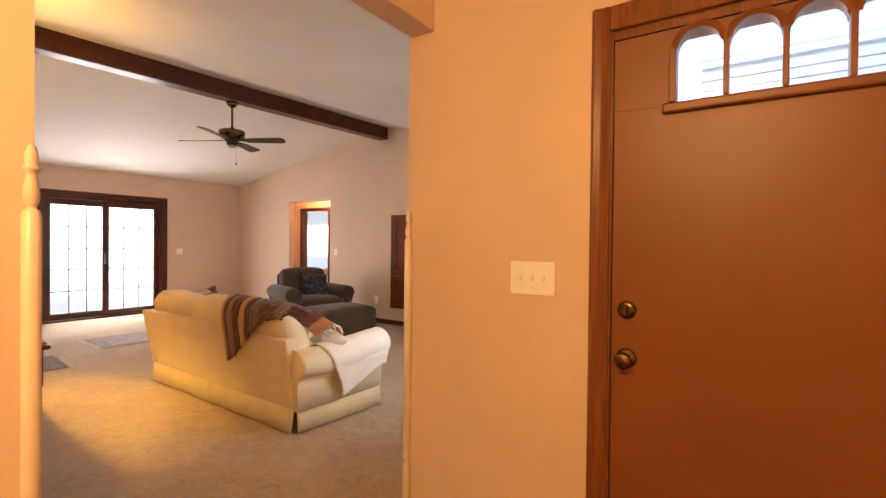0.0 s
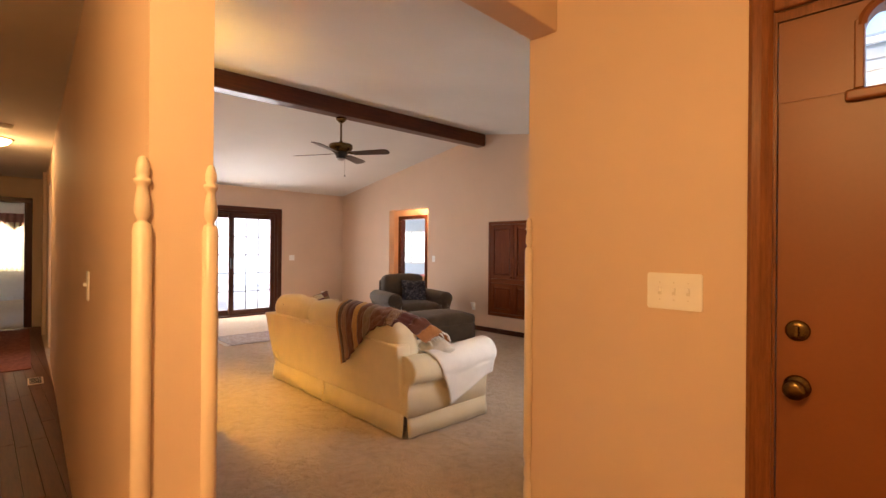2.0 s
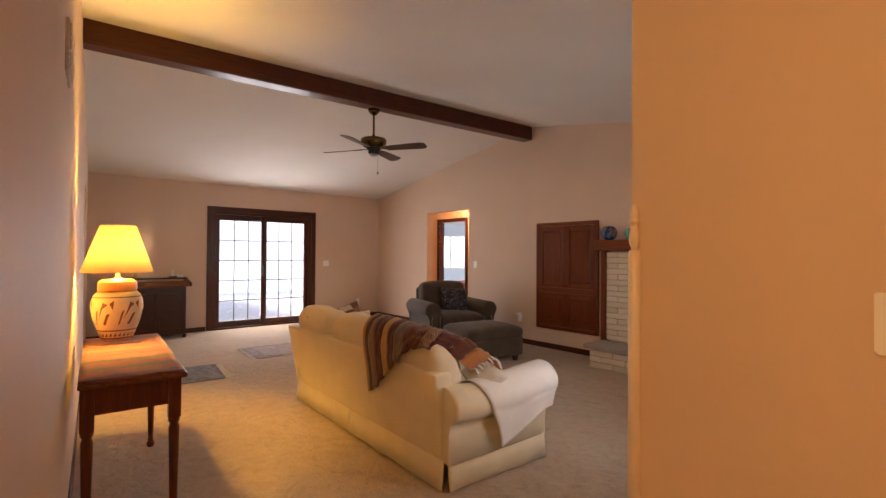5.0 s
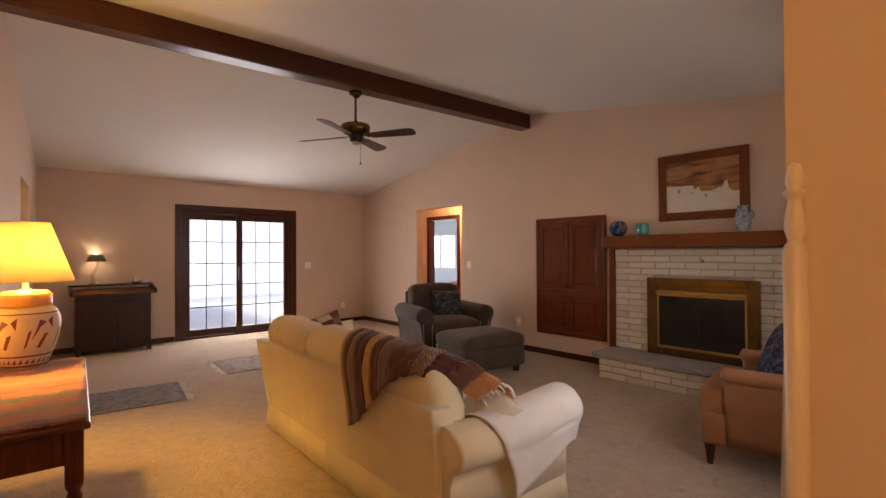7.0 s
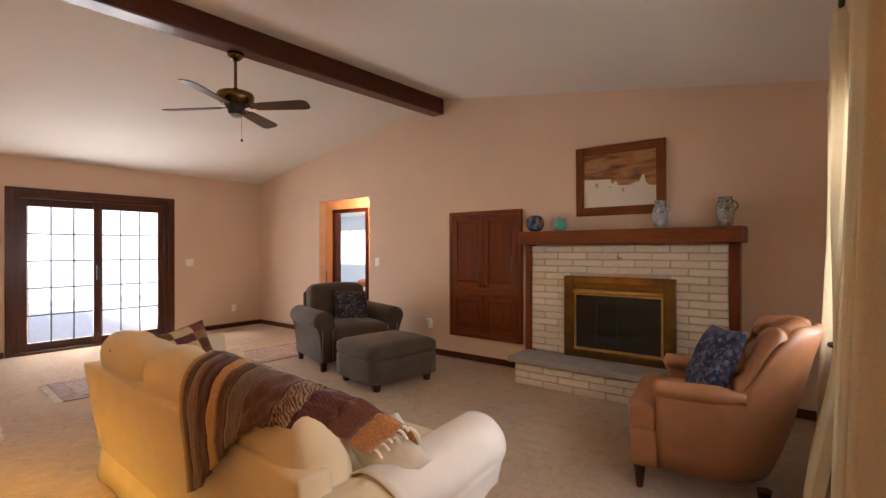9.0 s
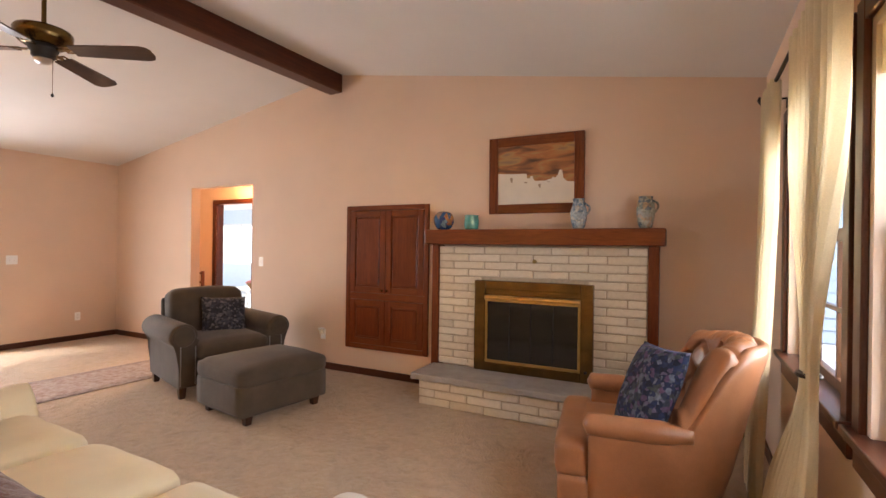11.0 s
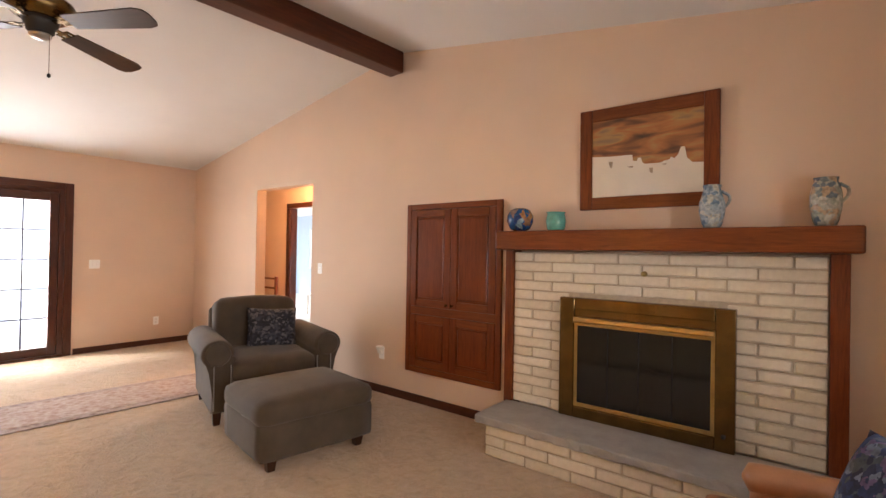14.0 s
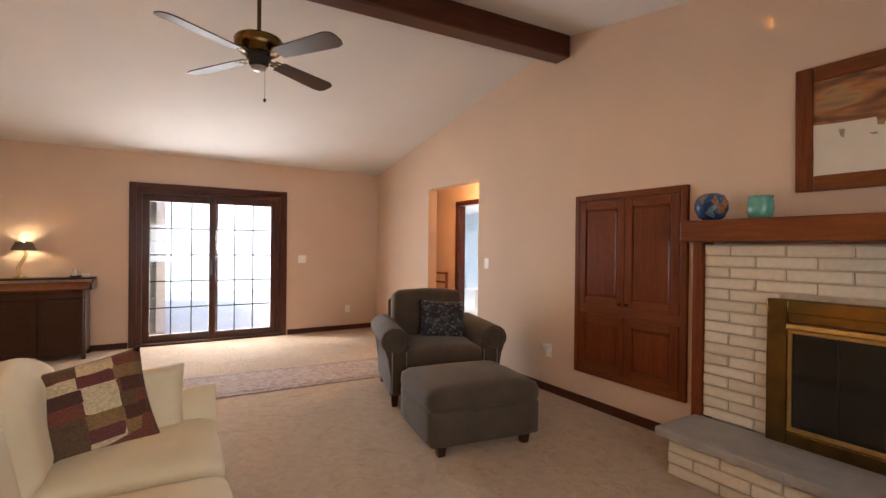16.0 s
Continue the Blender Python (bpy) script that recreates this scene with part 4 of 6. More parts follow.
def armchair():
    a = thing("armchair", pose(-5.80, 4.605, 0, rz=73), "taupe microfibre armchair with rolled nailhead arms", "armchair")
    part("base", box(-0.40, 0.40, -0.40, 0.42, 0.10, 0.32, 0.02, 3), SUEDE, a)
    part("seat_cushion", soft_box(0.68, 0.72, 0.17, 0.06, 0.03, 10, 2.0, 0.006), SUEDE, a, smooth=True, m=Matrix.Translation((0, -0.09, 0.31)))
    part("backrest", soft_box(0.72, 0.26, 0.575, 0.085, 0.02, 10, 4.0, 0.008), SUEDE, a, smooth=True, m=Matrix.Translation((0, 0.27, 0.33)) @ Matrix.Rotation(radians(-9), 4, "X"))
    part("back_panel", box(-0.38, 0.38, 0.40, 0.47, 0.12, 0.815, 0.03, 3), SUEDE, a, smooth=True)
    for sgn in (-1, 1):
        out = [(-0.075, 0.115), (-0.075, 0.50)]
        for i in range(21):
            t = radians(205 - 250 * i / 20)
            out.append((0.035 + 0.118 * math.cos(t), 0.565 + 0.108 * math.sin(t)))
        out += [(0.075, 0.44), (0.075, 0.115)]
        out = [(sgn * x, z) for x, z in out]
        arm = extrude(out, 0.86, 0.022, 3)
        bmesh.ops.translate(arm, vec=(sgn * 0.40, -0.43, -0.015), verts=arm.verts)
        armp = part("arm", arm, SUEDE, a, smooth=True)
        for i in range(22):
            z = 0.13 + i * 0.0155
            for xx in (0.06, -0.06):
                nail = new("nailhead", NAIL)
                nail.parent = armp
                nail.matrix_local = Matrix.Translation((sgn * 0.40 + xx, -0.43, z)) @ Matrix.Rotation(radians(90), 4, "X")
        disc = lathe([(0.0, 0.0), (0.088, 0.0), (0.092, 0.006), (0.080, 0.014), (0.0, 0.018)], 26)
        part("arm_disc", disc, SUEDE, armp, smooth=True, m=Matrix.Translation((sgn * 0.435, -0.43, 0.55)) @ Matrix.Rotation(radians(90), 4, "X"))
        for y in (-0.37, 0.38):
            part("leg", lathe([(0.032, 0.0), (0.036, 0.03), (0.045, 0.105)], 4), DARKWOOD, a, "dark wooden block leg", m=Matrix.Translation((sgn * 0.43, y, 0)) @ Matrix.Rotation(radians(45), 4, "Z"))
    return a


armchair()
cushion("scatter_cushion", (0.44, 0.40), 0.14, pose(-5.80, 4.605, 0, rz=73) @ pose(0.09, 0.06, 0.63, -17, 3, -4), FLORAL_D, "dark floral cushion on the taupe armchair")


def ottoman():
    o = thing("ottoman", pose(-4.80, 4.285, 0, rz=80.8), "taupe microfibre ottoman on short block legs", "ottoman")
    part("body", soft_box(0.80, 0.66, 0.24, 0.025, 0.0, 6, 1.0, 0.003), SUEDE, o, smooth=True, m=Matrix.Translation((0, 0, 0.065)))
    part("seat_cushion", soft_box(0.82, 0.68, 0.155, 0.06, 0.035, 10, 7.0, 0.005), SUEDE, o, smooth=True, m=Matrix.Translation((0, 0, 0.275)))
    for x in (-0.31, 0.31):
        for y in (-0.27, 0.27):
            part("leg", lathe([(0.032, 0.0), (0.036, 0.03), (0.046, 0.075)], 4), DARKWOOD, o, "dark wooden block leg", m=Matrix.Translation((x, y, 0)) @ Matrix.Rotation(radians(45), 4, "Z"))
    return o


ottoman()


def leather_chair():
    m = pose(-1.855, 4.00, 0, rz=278)
    c = thing("leather_chair", m, "tan leather tub chair with a deep buttoned back", "armchair")
    part("base", soft_box(0.62, 0.44, 0.22, 0.035, 0.0, 6, 3.0, 0.004), LEATHER, c, smooth=True, m=Matrix.Translation((0, -0.10, 0.13)))
    part("seat_cushion", soft_box(0.60, 0.60, 0.16, 0.05, 0.03, 8, 5.0, 0.005), LEATHER, c, smooth=True, m=Matrix.Translation((0, -0.06, 0.325)))
    # front panel and cushion edge that wrap round before the arms
    part("front_panel", soft_box(0.78, 0.15, 0.22, 0.03, 0.0, 6, 6.0, 0.003), LEATHER, c, smooth=True, m=Matrix.Translation((0, -0.315, 0.13)))
    part("cushion_edge", soft_box(0.77, 0.165, 0.165, 0.045, 0.01, 8, 8.0, 0.005), LEATHER, c, smooth=True, m=Matrix.Translation((0, -0.32, 0.325)))
    # one outer shell: straight sides that sweep up into the raked round back
    path = [(0.385, -0.25 + 0.30 * k / 8, 0.0) for k in range(8)]
    for k in range(61):
        a = radians(90 - 180 * k / 60)
        path.append((0.385 * math.sin(a), 0.05 + 0.33 * math.cos(a), math.cos(a)))
    path += [(-0.385, 0.05 - 0.30 * k / 8, 0.0) for k in range(1, 9)]
    sh = bmesh.new()
    rows = []
    for px, py, w in path:
        top = 0.545 + 0.37 * ease(w, 0.10, 0.80)
        n = Vector((px / 0.385, max(0.0, py - 0.05) / 0.33)).normalized()
        row = []
        for d, z in ((-0.055, 0.14), (-0.055, top - 0.01), (-0.045, top + 0.016), (-0.022, top + 0.028), (0.002, top + 0.016), (0.012, top - 0.012), (0.006, top - 0.15), (0.0, 0.36), (-0.012, 0.22), (-0.03, 0.135)):
            rake = (0.24 * max(0.0, z - 0.34) - 0.05 * max(0.0, 0.34 - z) / 0.2) * w
            row.append(sh.verts.new((px + n.x * d, py + n.y * d + rake, z + 0.003 * noise.noise(Vector((px * 6, py * 6, z * 6))))))
        rows.append(row)
    for a, d in zip(rows, rows[1:]):
        for q in range(10):
            sh.faces.new((a[q], a[(q + 1) % 10], d[(q + 1) % 10], d[q]))
    sh.faces.new(rows[0])
    sh.faces.new(rows[-1])
    part("shell", sh, LEATHER, c, smooth=True)
    for sgn in (-1, 1):
        # padded arm top with a rounded front
        n = 22
        roll = bmesh.new()
        rows = []
        for i in range(n + 1):
            f = i / n
            y = -0.275 + 0.44 * f
            r = math.sqrt(max(0.02, 1 - max(0.0, 1 - f / 0.07) ** 2)) * (1 - 0.35 * ease(f, 0.7, 1.0))
            row = []
            for q in range(16):
                a = 2 * math.pi * q / 16
                w = 0.003 * noise.noise(Vector((y * 14, a, sgn * 3.0)))
                row.append(roll.verts.new((sgn * 0.362 + (0.054 * r + w) * math.cos(a), y, 0.575 + (0.05 * r + w) * math.sin(a))))
            rows.append(row)
        for a, d in zip(rows, rows[1:]):
            for q in range(16):
                roll.faces.new((a[q], a[(q + 1) % 16], d[(q + 1) % 16], d[q]))
        roll.faces.new(rows[0])
        roll.faces.new(rows[-1])
        part("arm", roll, LEATHER, c, smooth=True)
    # thick quilted padding inside the shell, rolling over its rim
    def sweep(name, profile, span, cap=True):
        nt = 120
        b = bmesh.new()
        grid = []
        for i in range(nt + 1):
            th = radians(-span + 2 * span * i / nt)      # 0 is straight back
            row = []
            for r, z in profile(th):
                rake = 0.23 * max(0.0, z - 0.30) * (0.45 + 0.55 * math.cos(th))
                flare = 1.0 + 0.10 * max(0.0, z - 0.4)
                row.append(b.verts.new((r * 1.20 * flare * math.sin(th), 0.03 + r * math.cos(th) + rake, z)))
            grid.append(row)
        for i in range(nt):
            for j in range(len(grid[0]) - 1):
                b.faces.new((grid[i][j], grid[i + 1][j], grid[i + 1][j + 1], grid[i][j + 1]))
        b.faces.new(grid[0])
        b.faces.new(grid[-1])
        bmesh.ops.recalc_face_normals(b, faces=b.faces[:])
        return part(name, b, LEATHER, c, smooth=True)

    def top_of(th, span):
        s = abs(th) / radians(span)
        return 0.895 - 0.03 * ease(s, 0.2, 0.7) - 0.27 * ease(s, 0.66, 1.0)

    def padding(th):
        t = top_of(th, 80) + 0.005
        pts = [(0.30, 0.36)]
        nz = 40
        p = th / radians(27)
        for j in range(nz + 1):
            z = 0.36 + (t - 0.36) * j / nz
            q = (z - 0.30) / 0.17
            d1, d2 = abs((p + q) % 1.0 - 0.5), abs((p - q) % 1.0 - 0.5)
            crease = max(math.exp(-((0.5 - d1) / 0.07) ** 2), math.exp(-((0.5 - d2) / 0.07) ** 2))
            button = math.exp(-((0.5 - d1) / 0.15) ** 2) * math.exp(-((0.5 - d2) / 0.15) ** 2)
            pts.append((0.262 - (0.070 - 0.018 * crease - 0.034 * button), z))
        fold = math.exp(-((0.5 - abs((p + 0.25) % 1.0 - 0.5)) / 0.06) ** 2)
        for j in range(1, 13):
            a = math.pi * j / 12
            w = 0.006 * noise.noise(Vector((th * 9, a * 2, 4))) - 0.014 * fold * math.sin(a)
            pts.append((0.247 - (0.062 + w) * math.cos(a), t + (0.062 + w) * math.sin(a)))
        return pts
    sweep("backrest", padding, 80)
    for x in (-0.33, 0.33):
        for y in (-0.34, 0.24):
            part("leg", lathe([(0.018, 0.0), (0.022, 0.03), (0.034, 0.125)], 12), DARKWOOD, c, "dark tapered wooden leg", m=Matrix.Translation((x, y, 0)))
    cushion("scatter_cushion", (0.38, 0.42), 0.14, m @ pose(0.12, 0.02, 0.70, -24, -3, 25), FLORAL, "blue floral cushion on the leather chair")
    return c


leather_chair()

# ---- living room: fireplace wall ----
FX0, FX1, FY = -3.72, -1.91, 5.39       # brick field and its face


SMOKED = plain("smoked fire glass", (0.004, 0.004, 0.004), 0.1, var=0.1, bump=0.0)
SMOKED.node_tree.nodes["Principled BSDF"].inputs["Specular IOR Level"].default_value = 0.6


def fireplace():
    f = thing("fireplace", pose(0, 0, 0), "cream brick fireplace with dark wooden mantel and stone hearth", "fireplace")
    core = bmesh.new()
    for a in (box(FX0, -3.23, FY + 0.008, YN, 0.30, 1.372), box(-2.41, FX1, FY + 0.008, YN, 0.30, 1.372), box(-3.23, -2.41, FY + 0.008, YN, 0.98, 1.372)):
        join(core, a)
    field = part("brick_field", core, MORTAR, f, "pale mortar behind the bricks")
    hearth = part("hearth", box(FX0 + 0.02, FX1 + 0.05, 4.998, YN, 0.0, 0.215), MORTAR, f)
    slab = box(FX0 - 0.05, FX1 + 0.09, 4.955, FY + 0.004, 0.212, 0.268, 0.01, 2)
    bmesh.ops.subdivide_edges(slab, edges=[e for e in slab.edges if abs(e.verts[0].co.x - e.verts[1].co.x) > 1], cuts=60)
    for v in slab.verts:
        if v.co.y < 5.0:
            v.co.y += 0.016 * noise.noise(Vector((v.co.x * 13, v.co.z * 40, 0)))
            v.co.z += 0.006 * noise.noise(Vector((v.co.x * 11, 3, 1)))
    part("slab", slab, SLAB, hearth, "grey stone slab with a rough edge")
    part("mantel_shelf", box(-3.80, -1.785, 5.235, YN, 1.385, 1.52, 0.012, 3), MAHOG_H, f, "thick red brown mantel beam")
    part("mantel_leg", box(-3.79, -3.722, 5.372, YN, 0.0, 1.384, 0.005), MAHOG, f)
    part("mantel_leg", box(-1.908, -1.83, 5.372, YN, 0.0, 1.384, 0.005), MAHOG, f)
    # brass surround with glass doors
    x0, x1, z0, z1, yf = -3.335, -2.305, 0.27, 1.068, 5.335
    door = part("surround", box(x0, x0 + 0.10, yf, FY + 0.02, z0, z1, 0.006), BRASS_D, f, "antique brass fire surround")
    for bb in (box(x1 - 0.10, x1, yf, FY + 0.02, z0, z1, 0.006), box(x0 + 0.10, x1 - 0.10, yf, FY + 0.02, z1 - 0.075, z1, 0.006), box(x0 + 0.10, x1 - 0.10, yf, FY + 0.02, z0, z0 + 0.075, 0.006)):
        part("surround_bar", bb, BRASS_D, door)
    # stepped hood: a recessed shadow band over a rolled, polished lip
    part("hood_band", box(x0 + 0.10, x1 - 0.10, yf + 0.014, FY + 0.02, z1 - 0.125, z1 - 0.075), BRASS_D, door)
    part("hood_lip", extrude([(-0.415, -0.018), (0.415, -0.018), (0.415, 0.018), (-0.415, 0.018)], 0.03, 0.010, 3), BRASS, door, "polished brass lip",
         m=Matrix.Translation(((x0 + x1) / 2, yf - 0.014, z1 - 0.142)) @ Matrix.Rotation(radians(-18), 4, "X"))
    ix0, ix1, iz0, iz1 = x0 + 0.10, x1 - 0.10, z0 + 0.075, z1 - 0.155
    for bb in (box(ix0, ix0 + 0.022, yf + 0.012, yf + 0.03, iz0, iz1, 0.003), box(ix1 - 0.022, ix1, yf + 0.012, yf + 0.03, iz0, iz1, 0.003),
               box(ix0, ix1, yf + 0.010, yf + 0.028, iz1 - 0.03, iz1, 0.003), box(ix0, ix1, yf + 0.010, yf + 0.028, iz0, iz0 + 0.025, 0.003)):
        part("door_trim", bb, BRASS, door)
    part("fire_glass", box(ix0 + 0.02, ix1 - 0.02, yf + 0.018, yf + 0.022, iz0 + 0.02, iz1 - 0.02), SMOKED, door, "smoked glass fire door")
    # fold lines of the bifold glass doors
    for fx in (0.27, 0.5, 0.73):
        xx = ix0 + (ix1 - ix0) * fx
        part("glass_joint", box(xx - 0.003, xx + 0.003, yf + 0.0145, yf + 0.019, iz0 + 0.025, iz1 - 0.03), BLACK, door)
    part("damper_knob", lathe([(0.0, 0), (0.016, 0), (0.018, 0.006), (0.010, 0.016), (0.016, 0.026), (0.0, 0.03)], 16), BRASS, f, "small brass knob", True,
         Matrix.Translation((-2.80, FY, 1.245)) @ Matrix.Rotation(radians(90), 4, "X"))
    part("vent_knob", lathe([(0.0, 0), (0.012, 0), (0.012, 0.01), (0.0, 0.01)], 14), BLACK, door, "", True, Matrix.Translation((-2.36, yf, 0.36)) @ Matrix.Rotation(radians(90), 4, "X"))
    # bricks, each one a piece
    L, H, J = 0.292, 0.0585, 0.010
    shapes = {}

    def brick(parent, xa, xb, z, yface, depth, axis="x"):
        key = (round(xb - xa, 3), axis, random.randint(0, 3))
        if key not in shapes:
            w = xb - xa
            bb = box(-w / 2, w / 2, 0, depth, 0, H, 0.005, 1)
            for v in bb.verts:
                v.co += Vector([random.uniform(-0.0018, 0.0018) for _ in range(3)])
            if axis == "y":
                bmesh.ops.rotate(bb, matrix=Matrix.Rotation(radians(-90), 3, "Z"), verts=bb.verts)
            shapes[key] = mesh_of("brick", bb, BRICK)
        ob = new("brick", shapes[key])
        ob.parent = parent
        if axis == "x":
            ob.location = ((xa + xb) / 2, yface + random.uniform(-0.002, 0.003), z)
        else:
            ob.location = (yface, (xa + xb) / 2, z)

    rows = 16
    pitch = (1.372 - 0.272) / rows
    for r in range(rows):
        z = 0.272 + r * pitch + 0.003
        edge = FX0 + 0.004 - (0.0 if r % 2 == 0 else L * 0.5)
        while edge < FX1 - 0.01:
            a, c = max(edge, FX0 + 0.004), min(edge + L, FX1 - 0.004)
            edge += L + J
            if z < 1.06 and c > x0 + 0.05 and a < x1 - 0.05:
                if a < x0 - 0.03:
                    c = min(c, x0 + 0.04)
                elif c > x1 + 0.03:
                    a = max(a, x1 - 0.04)
                else:
                    continue
            if c - a > 0.035:
                brick(field, a, c, z, FY - 0.006, 0.05)
    for r in range(3):
        z = 0.004 + r * 0.0695
        edge = FX0 + 0.02 - (0.0 if r % 2 == 0 else L * 0.5)
        while edge < FX1 + 0.02:
            a, c = max(edge, FX0 + 0.02), min(edge + L, FX1 + 0.05)
            edge += L + J
            if c - a > 0.04:
                brick(hearth, a, c, z, 4.985, 0.05)
        for a, c in ((5.04, 5.20), (5.21, 5.38)):
            brick(hearth, a, c, z, FX0 + 0.012, 0.05, "y")
    return f


def wall_cabinet():
    c = thing("wall_cabinet", pose(0, YN, 0), "red brown panelled wood cupboard doors set in the wall", "cupboard")
    x0, x1, z0, z1 = -4.893, -3.889, 0.28, 1.785
    part("frame", box(x0, x0 + 0.05, -0.03, 0.0, z0, z1, 0.006), MAHOG, c)
    part("frame", box(x1 - 0.05, x1, -0.03, 0.0, z0, z1, 0.006), MAHOG, c)
    part("frame", box(x0 + 0.05, x1 - 0.05, -0.03, 0.0, z1 - 0.05, z1, 0.006), MAHOG_H, c)
    part("frame", box(x0 + 0.05, x1 - 0.05, -0.03, 0.0, z0, z0 + 0.05, 0.006), MAHOG_H, c)
    part("frame", box(x0 + 0.05, x1 - 0.05, -0.024, 0.0, 0.80, 0.87, 0.004), MAHOG_H, c)
    mid = (x0 + x1) / 2
    for za, zb in ((0.872, z1 - 0.053), (z0 + 0.053, 0.798)):
        for a, d in ((x0 + 0.053, mid - 0.002), (mid + 0.002, x1 - 0.053)):
            door = part("door", box(a, d, -0.016, 0.0, za, zb), MAHOG, c)
            w = 0.065
            for bb, mm in ((box(a, a + w, -0.03, -0.012, za, zb, 0.005), MAHOG), (box(d - w, d, -0.03, -0.012, za, zb, 0.005), MAHOG),
                           (box(a + w, d - w, -0.0295, -0.012, zb - w, zb, 0.005), MAHOG_H), (box(a + w, d - w, -0.0295, -0.012, za, za + w, 0.005), MAHOG_H)):
                part("stile", bb, mm, door)
            pb = box(a + w + 0.012, d - w - 0.012, -0.027, -0.012, za + w + 0.012, zb - w - 0.012, 0.010, 1)
            part("panel", pb, MAHOG, door)
    for x in (mid - 0.03, mid + 0.03):
        part("knob", lathe([(0.0, 0), (0.008, 0), (0.007, 0.012), (0.012, 0.018), (0.0, 0.024)], 14), BRASS_D, c, "small brass knob", True, Matrix.Translation((x, -0.03, 0.905)) @ Matrix.Rotation(radians(90), 4, "X"))
    return c


wall_cabinet()

# framed picture over the mantel: brown sky, white town
PRINT = Nodes("desert town print")
_v = PRINT.coords()
_s = PRINT.add("ShaderNodeSeparateXYZ")
PRINT.link(_v, _s.inputs[0])
_w = PRINT.noise(PRINT.coords((1.3, 1, 5.0)), 2.4, 3.0, 0.5, 0.5)
_sky2 = PRINT.ramp(_w, [(0.30, (0.07, 0.04, 0.028)), (0.42, (0.19, 0.085, 0.04)), (0.52, (0.40, 0.16, 0.055)), (0.60, (0.40, 0.24, 0.09)), (0.70, (0.22, 0.15, 0.10))])
PRINT.link(_sky2, PRINT.b.inputs["Base Color"])
PRINT.b.inputs["Roughness"].default_value = 0.5


def picture():
    x0, x1, z0, z1 = -3.264, -2.412, 1.668, 2.355
    p = thing("framed_picture", pose((x0 + x1) / 2, YN, (z0 + z1) / 2, 1.2), "desert town print in a red brown wooden frame", "picture")
    w, h = (x1 - x0) / 2, (z1 - z0) / 2
    t = 0.085
    for bb, mm in ((box(-w, -w + t, -0.03, -0.002, -h, h, 0.006), MAHOG), (box(w - t, w, -0.03, -0.002, -h, h, 0.006), MAHOG),
                   (box(-w + t, w - t, -0.029, -0.002, h - t, h, 0.006), MAHOG_H), (box(-w + t, w - t, -0.029, -0.002, -h, -h + t, 0.006), MAHOG_H)):
        part("frame_side", bb, mm, p)
    iw, ih = w - t, h - t
    sheet_m = plain("white print ground", (0.74, 0.68, 0.58), 0.5, var=0.03, bump=0.0)
    part("print", box(-iw, iw, -0.018, -0.002, -ih, ih), sheet_m, p, "white lower half of the print")
    part("sky_band", box(-iw, iw, -0.0195, -0.017, -0.09, ih), PRINT.m, p, "orange and brown cloudy sky of the print")
    # pale ground with low houses and one tower standing against the sky
    town = [(-iw, -0.11), (-iw, 0.022), (-0.30, 0.018), (-0.20, 0.012), (-0.075, 0.010), (-0.070, -0.030), (-0.045, -0.035), (-0.040, -0.015), (-0.020, -0.015), (-0.014, -0.040),
            (0.0, -0.058), (0.10, -0.060), (0.12, -0.050), (0.152, -0.045), (0.158, -0.030), (0.18, -0.040), (0.20, -0.018), (0.215, 0.026), (0.236, 0.026), (0.25, -0.045), (0.28, -0.075), (iw, -0.080), (iw, -0.11)]
    part("town", extrude(town, 0.002), sheet_m, p, "white town of the print", m=Matrix.Translation((0, -0.021, 0)))
    shadow = plain("brown print ink", (0.40, 0.31, 0.22), 0.5, var=0.3, scale=30.0, bump=0.0)
    for x, z, w2, h2 in ((-0.215, -0.045, 0.014, 0.026), (-0.085, -0.070, 0.018, 0.006), (0.042, -0.105, 0.013, 0.020), (0.12, -0.072, 0.016, 0.004)):
        part("house_shade", extrude([(x - w2, z + h2), (x + w2, z + h2 * 0.8), (x + w2 * 0.7, z - h2), (x - w2 * 0.4, z - h2 * 0.5)], 0.001), shadow, p, m=Matrix.Translation((0, -0.0225, 0)))
    return p


picture()


# mantel pieces
def vessel(name, x, y, profile, material, label, handle=None, cat="vase"):
    v = thing(name, pose(x, y, 1.52), label, cat, "mantel vases")
    part("body", lathe(profile, 32), material, v, smooth=True)
    if handle:
        r0, z0, z1, out = handle
        cu = bpy.data.curves.new("handle", "CURVE")
        cu.dimensions, cu.bevel_depth, cu.bevel_resolution = "3D", 0.008, 3
        sp = cu.splines.new("BEZIER")
        sp.bezier_points.add(2)
        for q, (px, pz) in zip(sp.bezier_points, ((r0, z1), (r0 + out, (z0 + z1) / 2 + 0.02), (r0 * 0.9, z0))):
            q.co, q.handle_left_type, q.handle_right_type = (px, 0, pz), "AUTO", "AUTO"
        tmp = new("tmp_handle", cu)
        me = bpy.data.meshes.new_from_object(tmp)
        bpy.data.objects.remove(tmp)
        me.materials.clear()
        me.materials.append(material)
        h = new("handle", me)
        h.parent = v
    return v


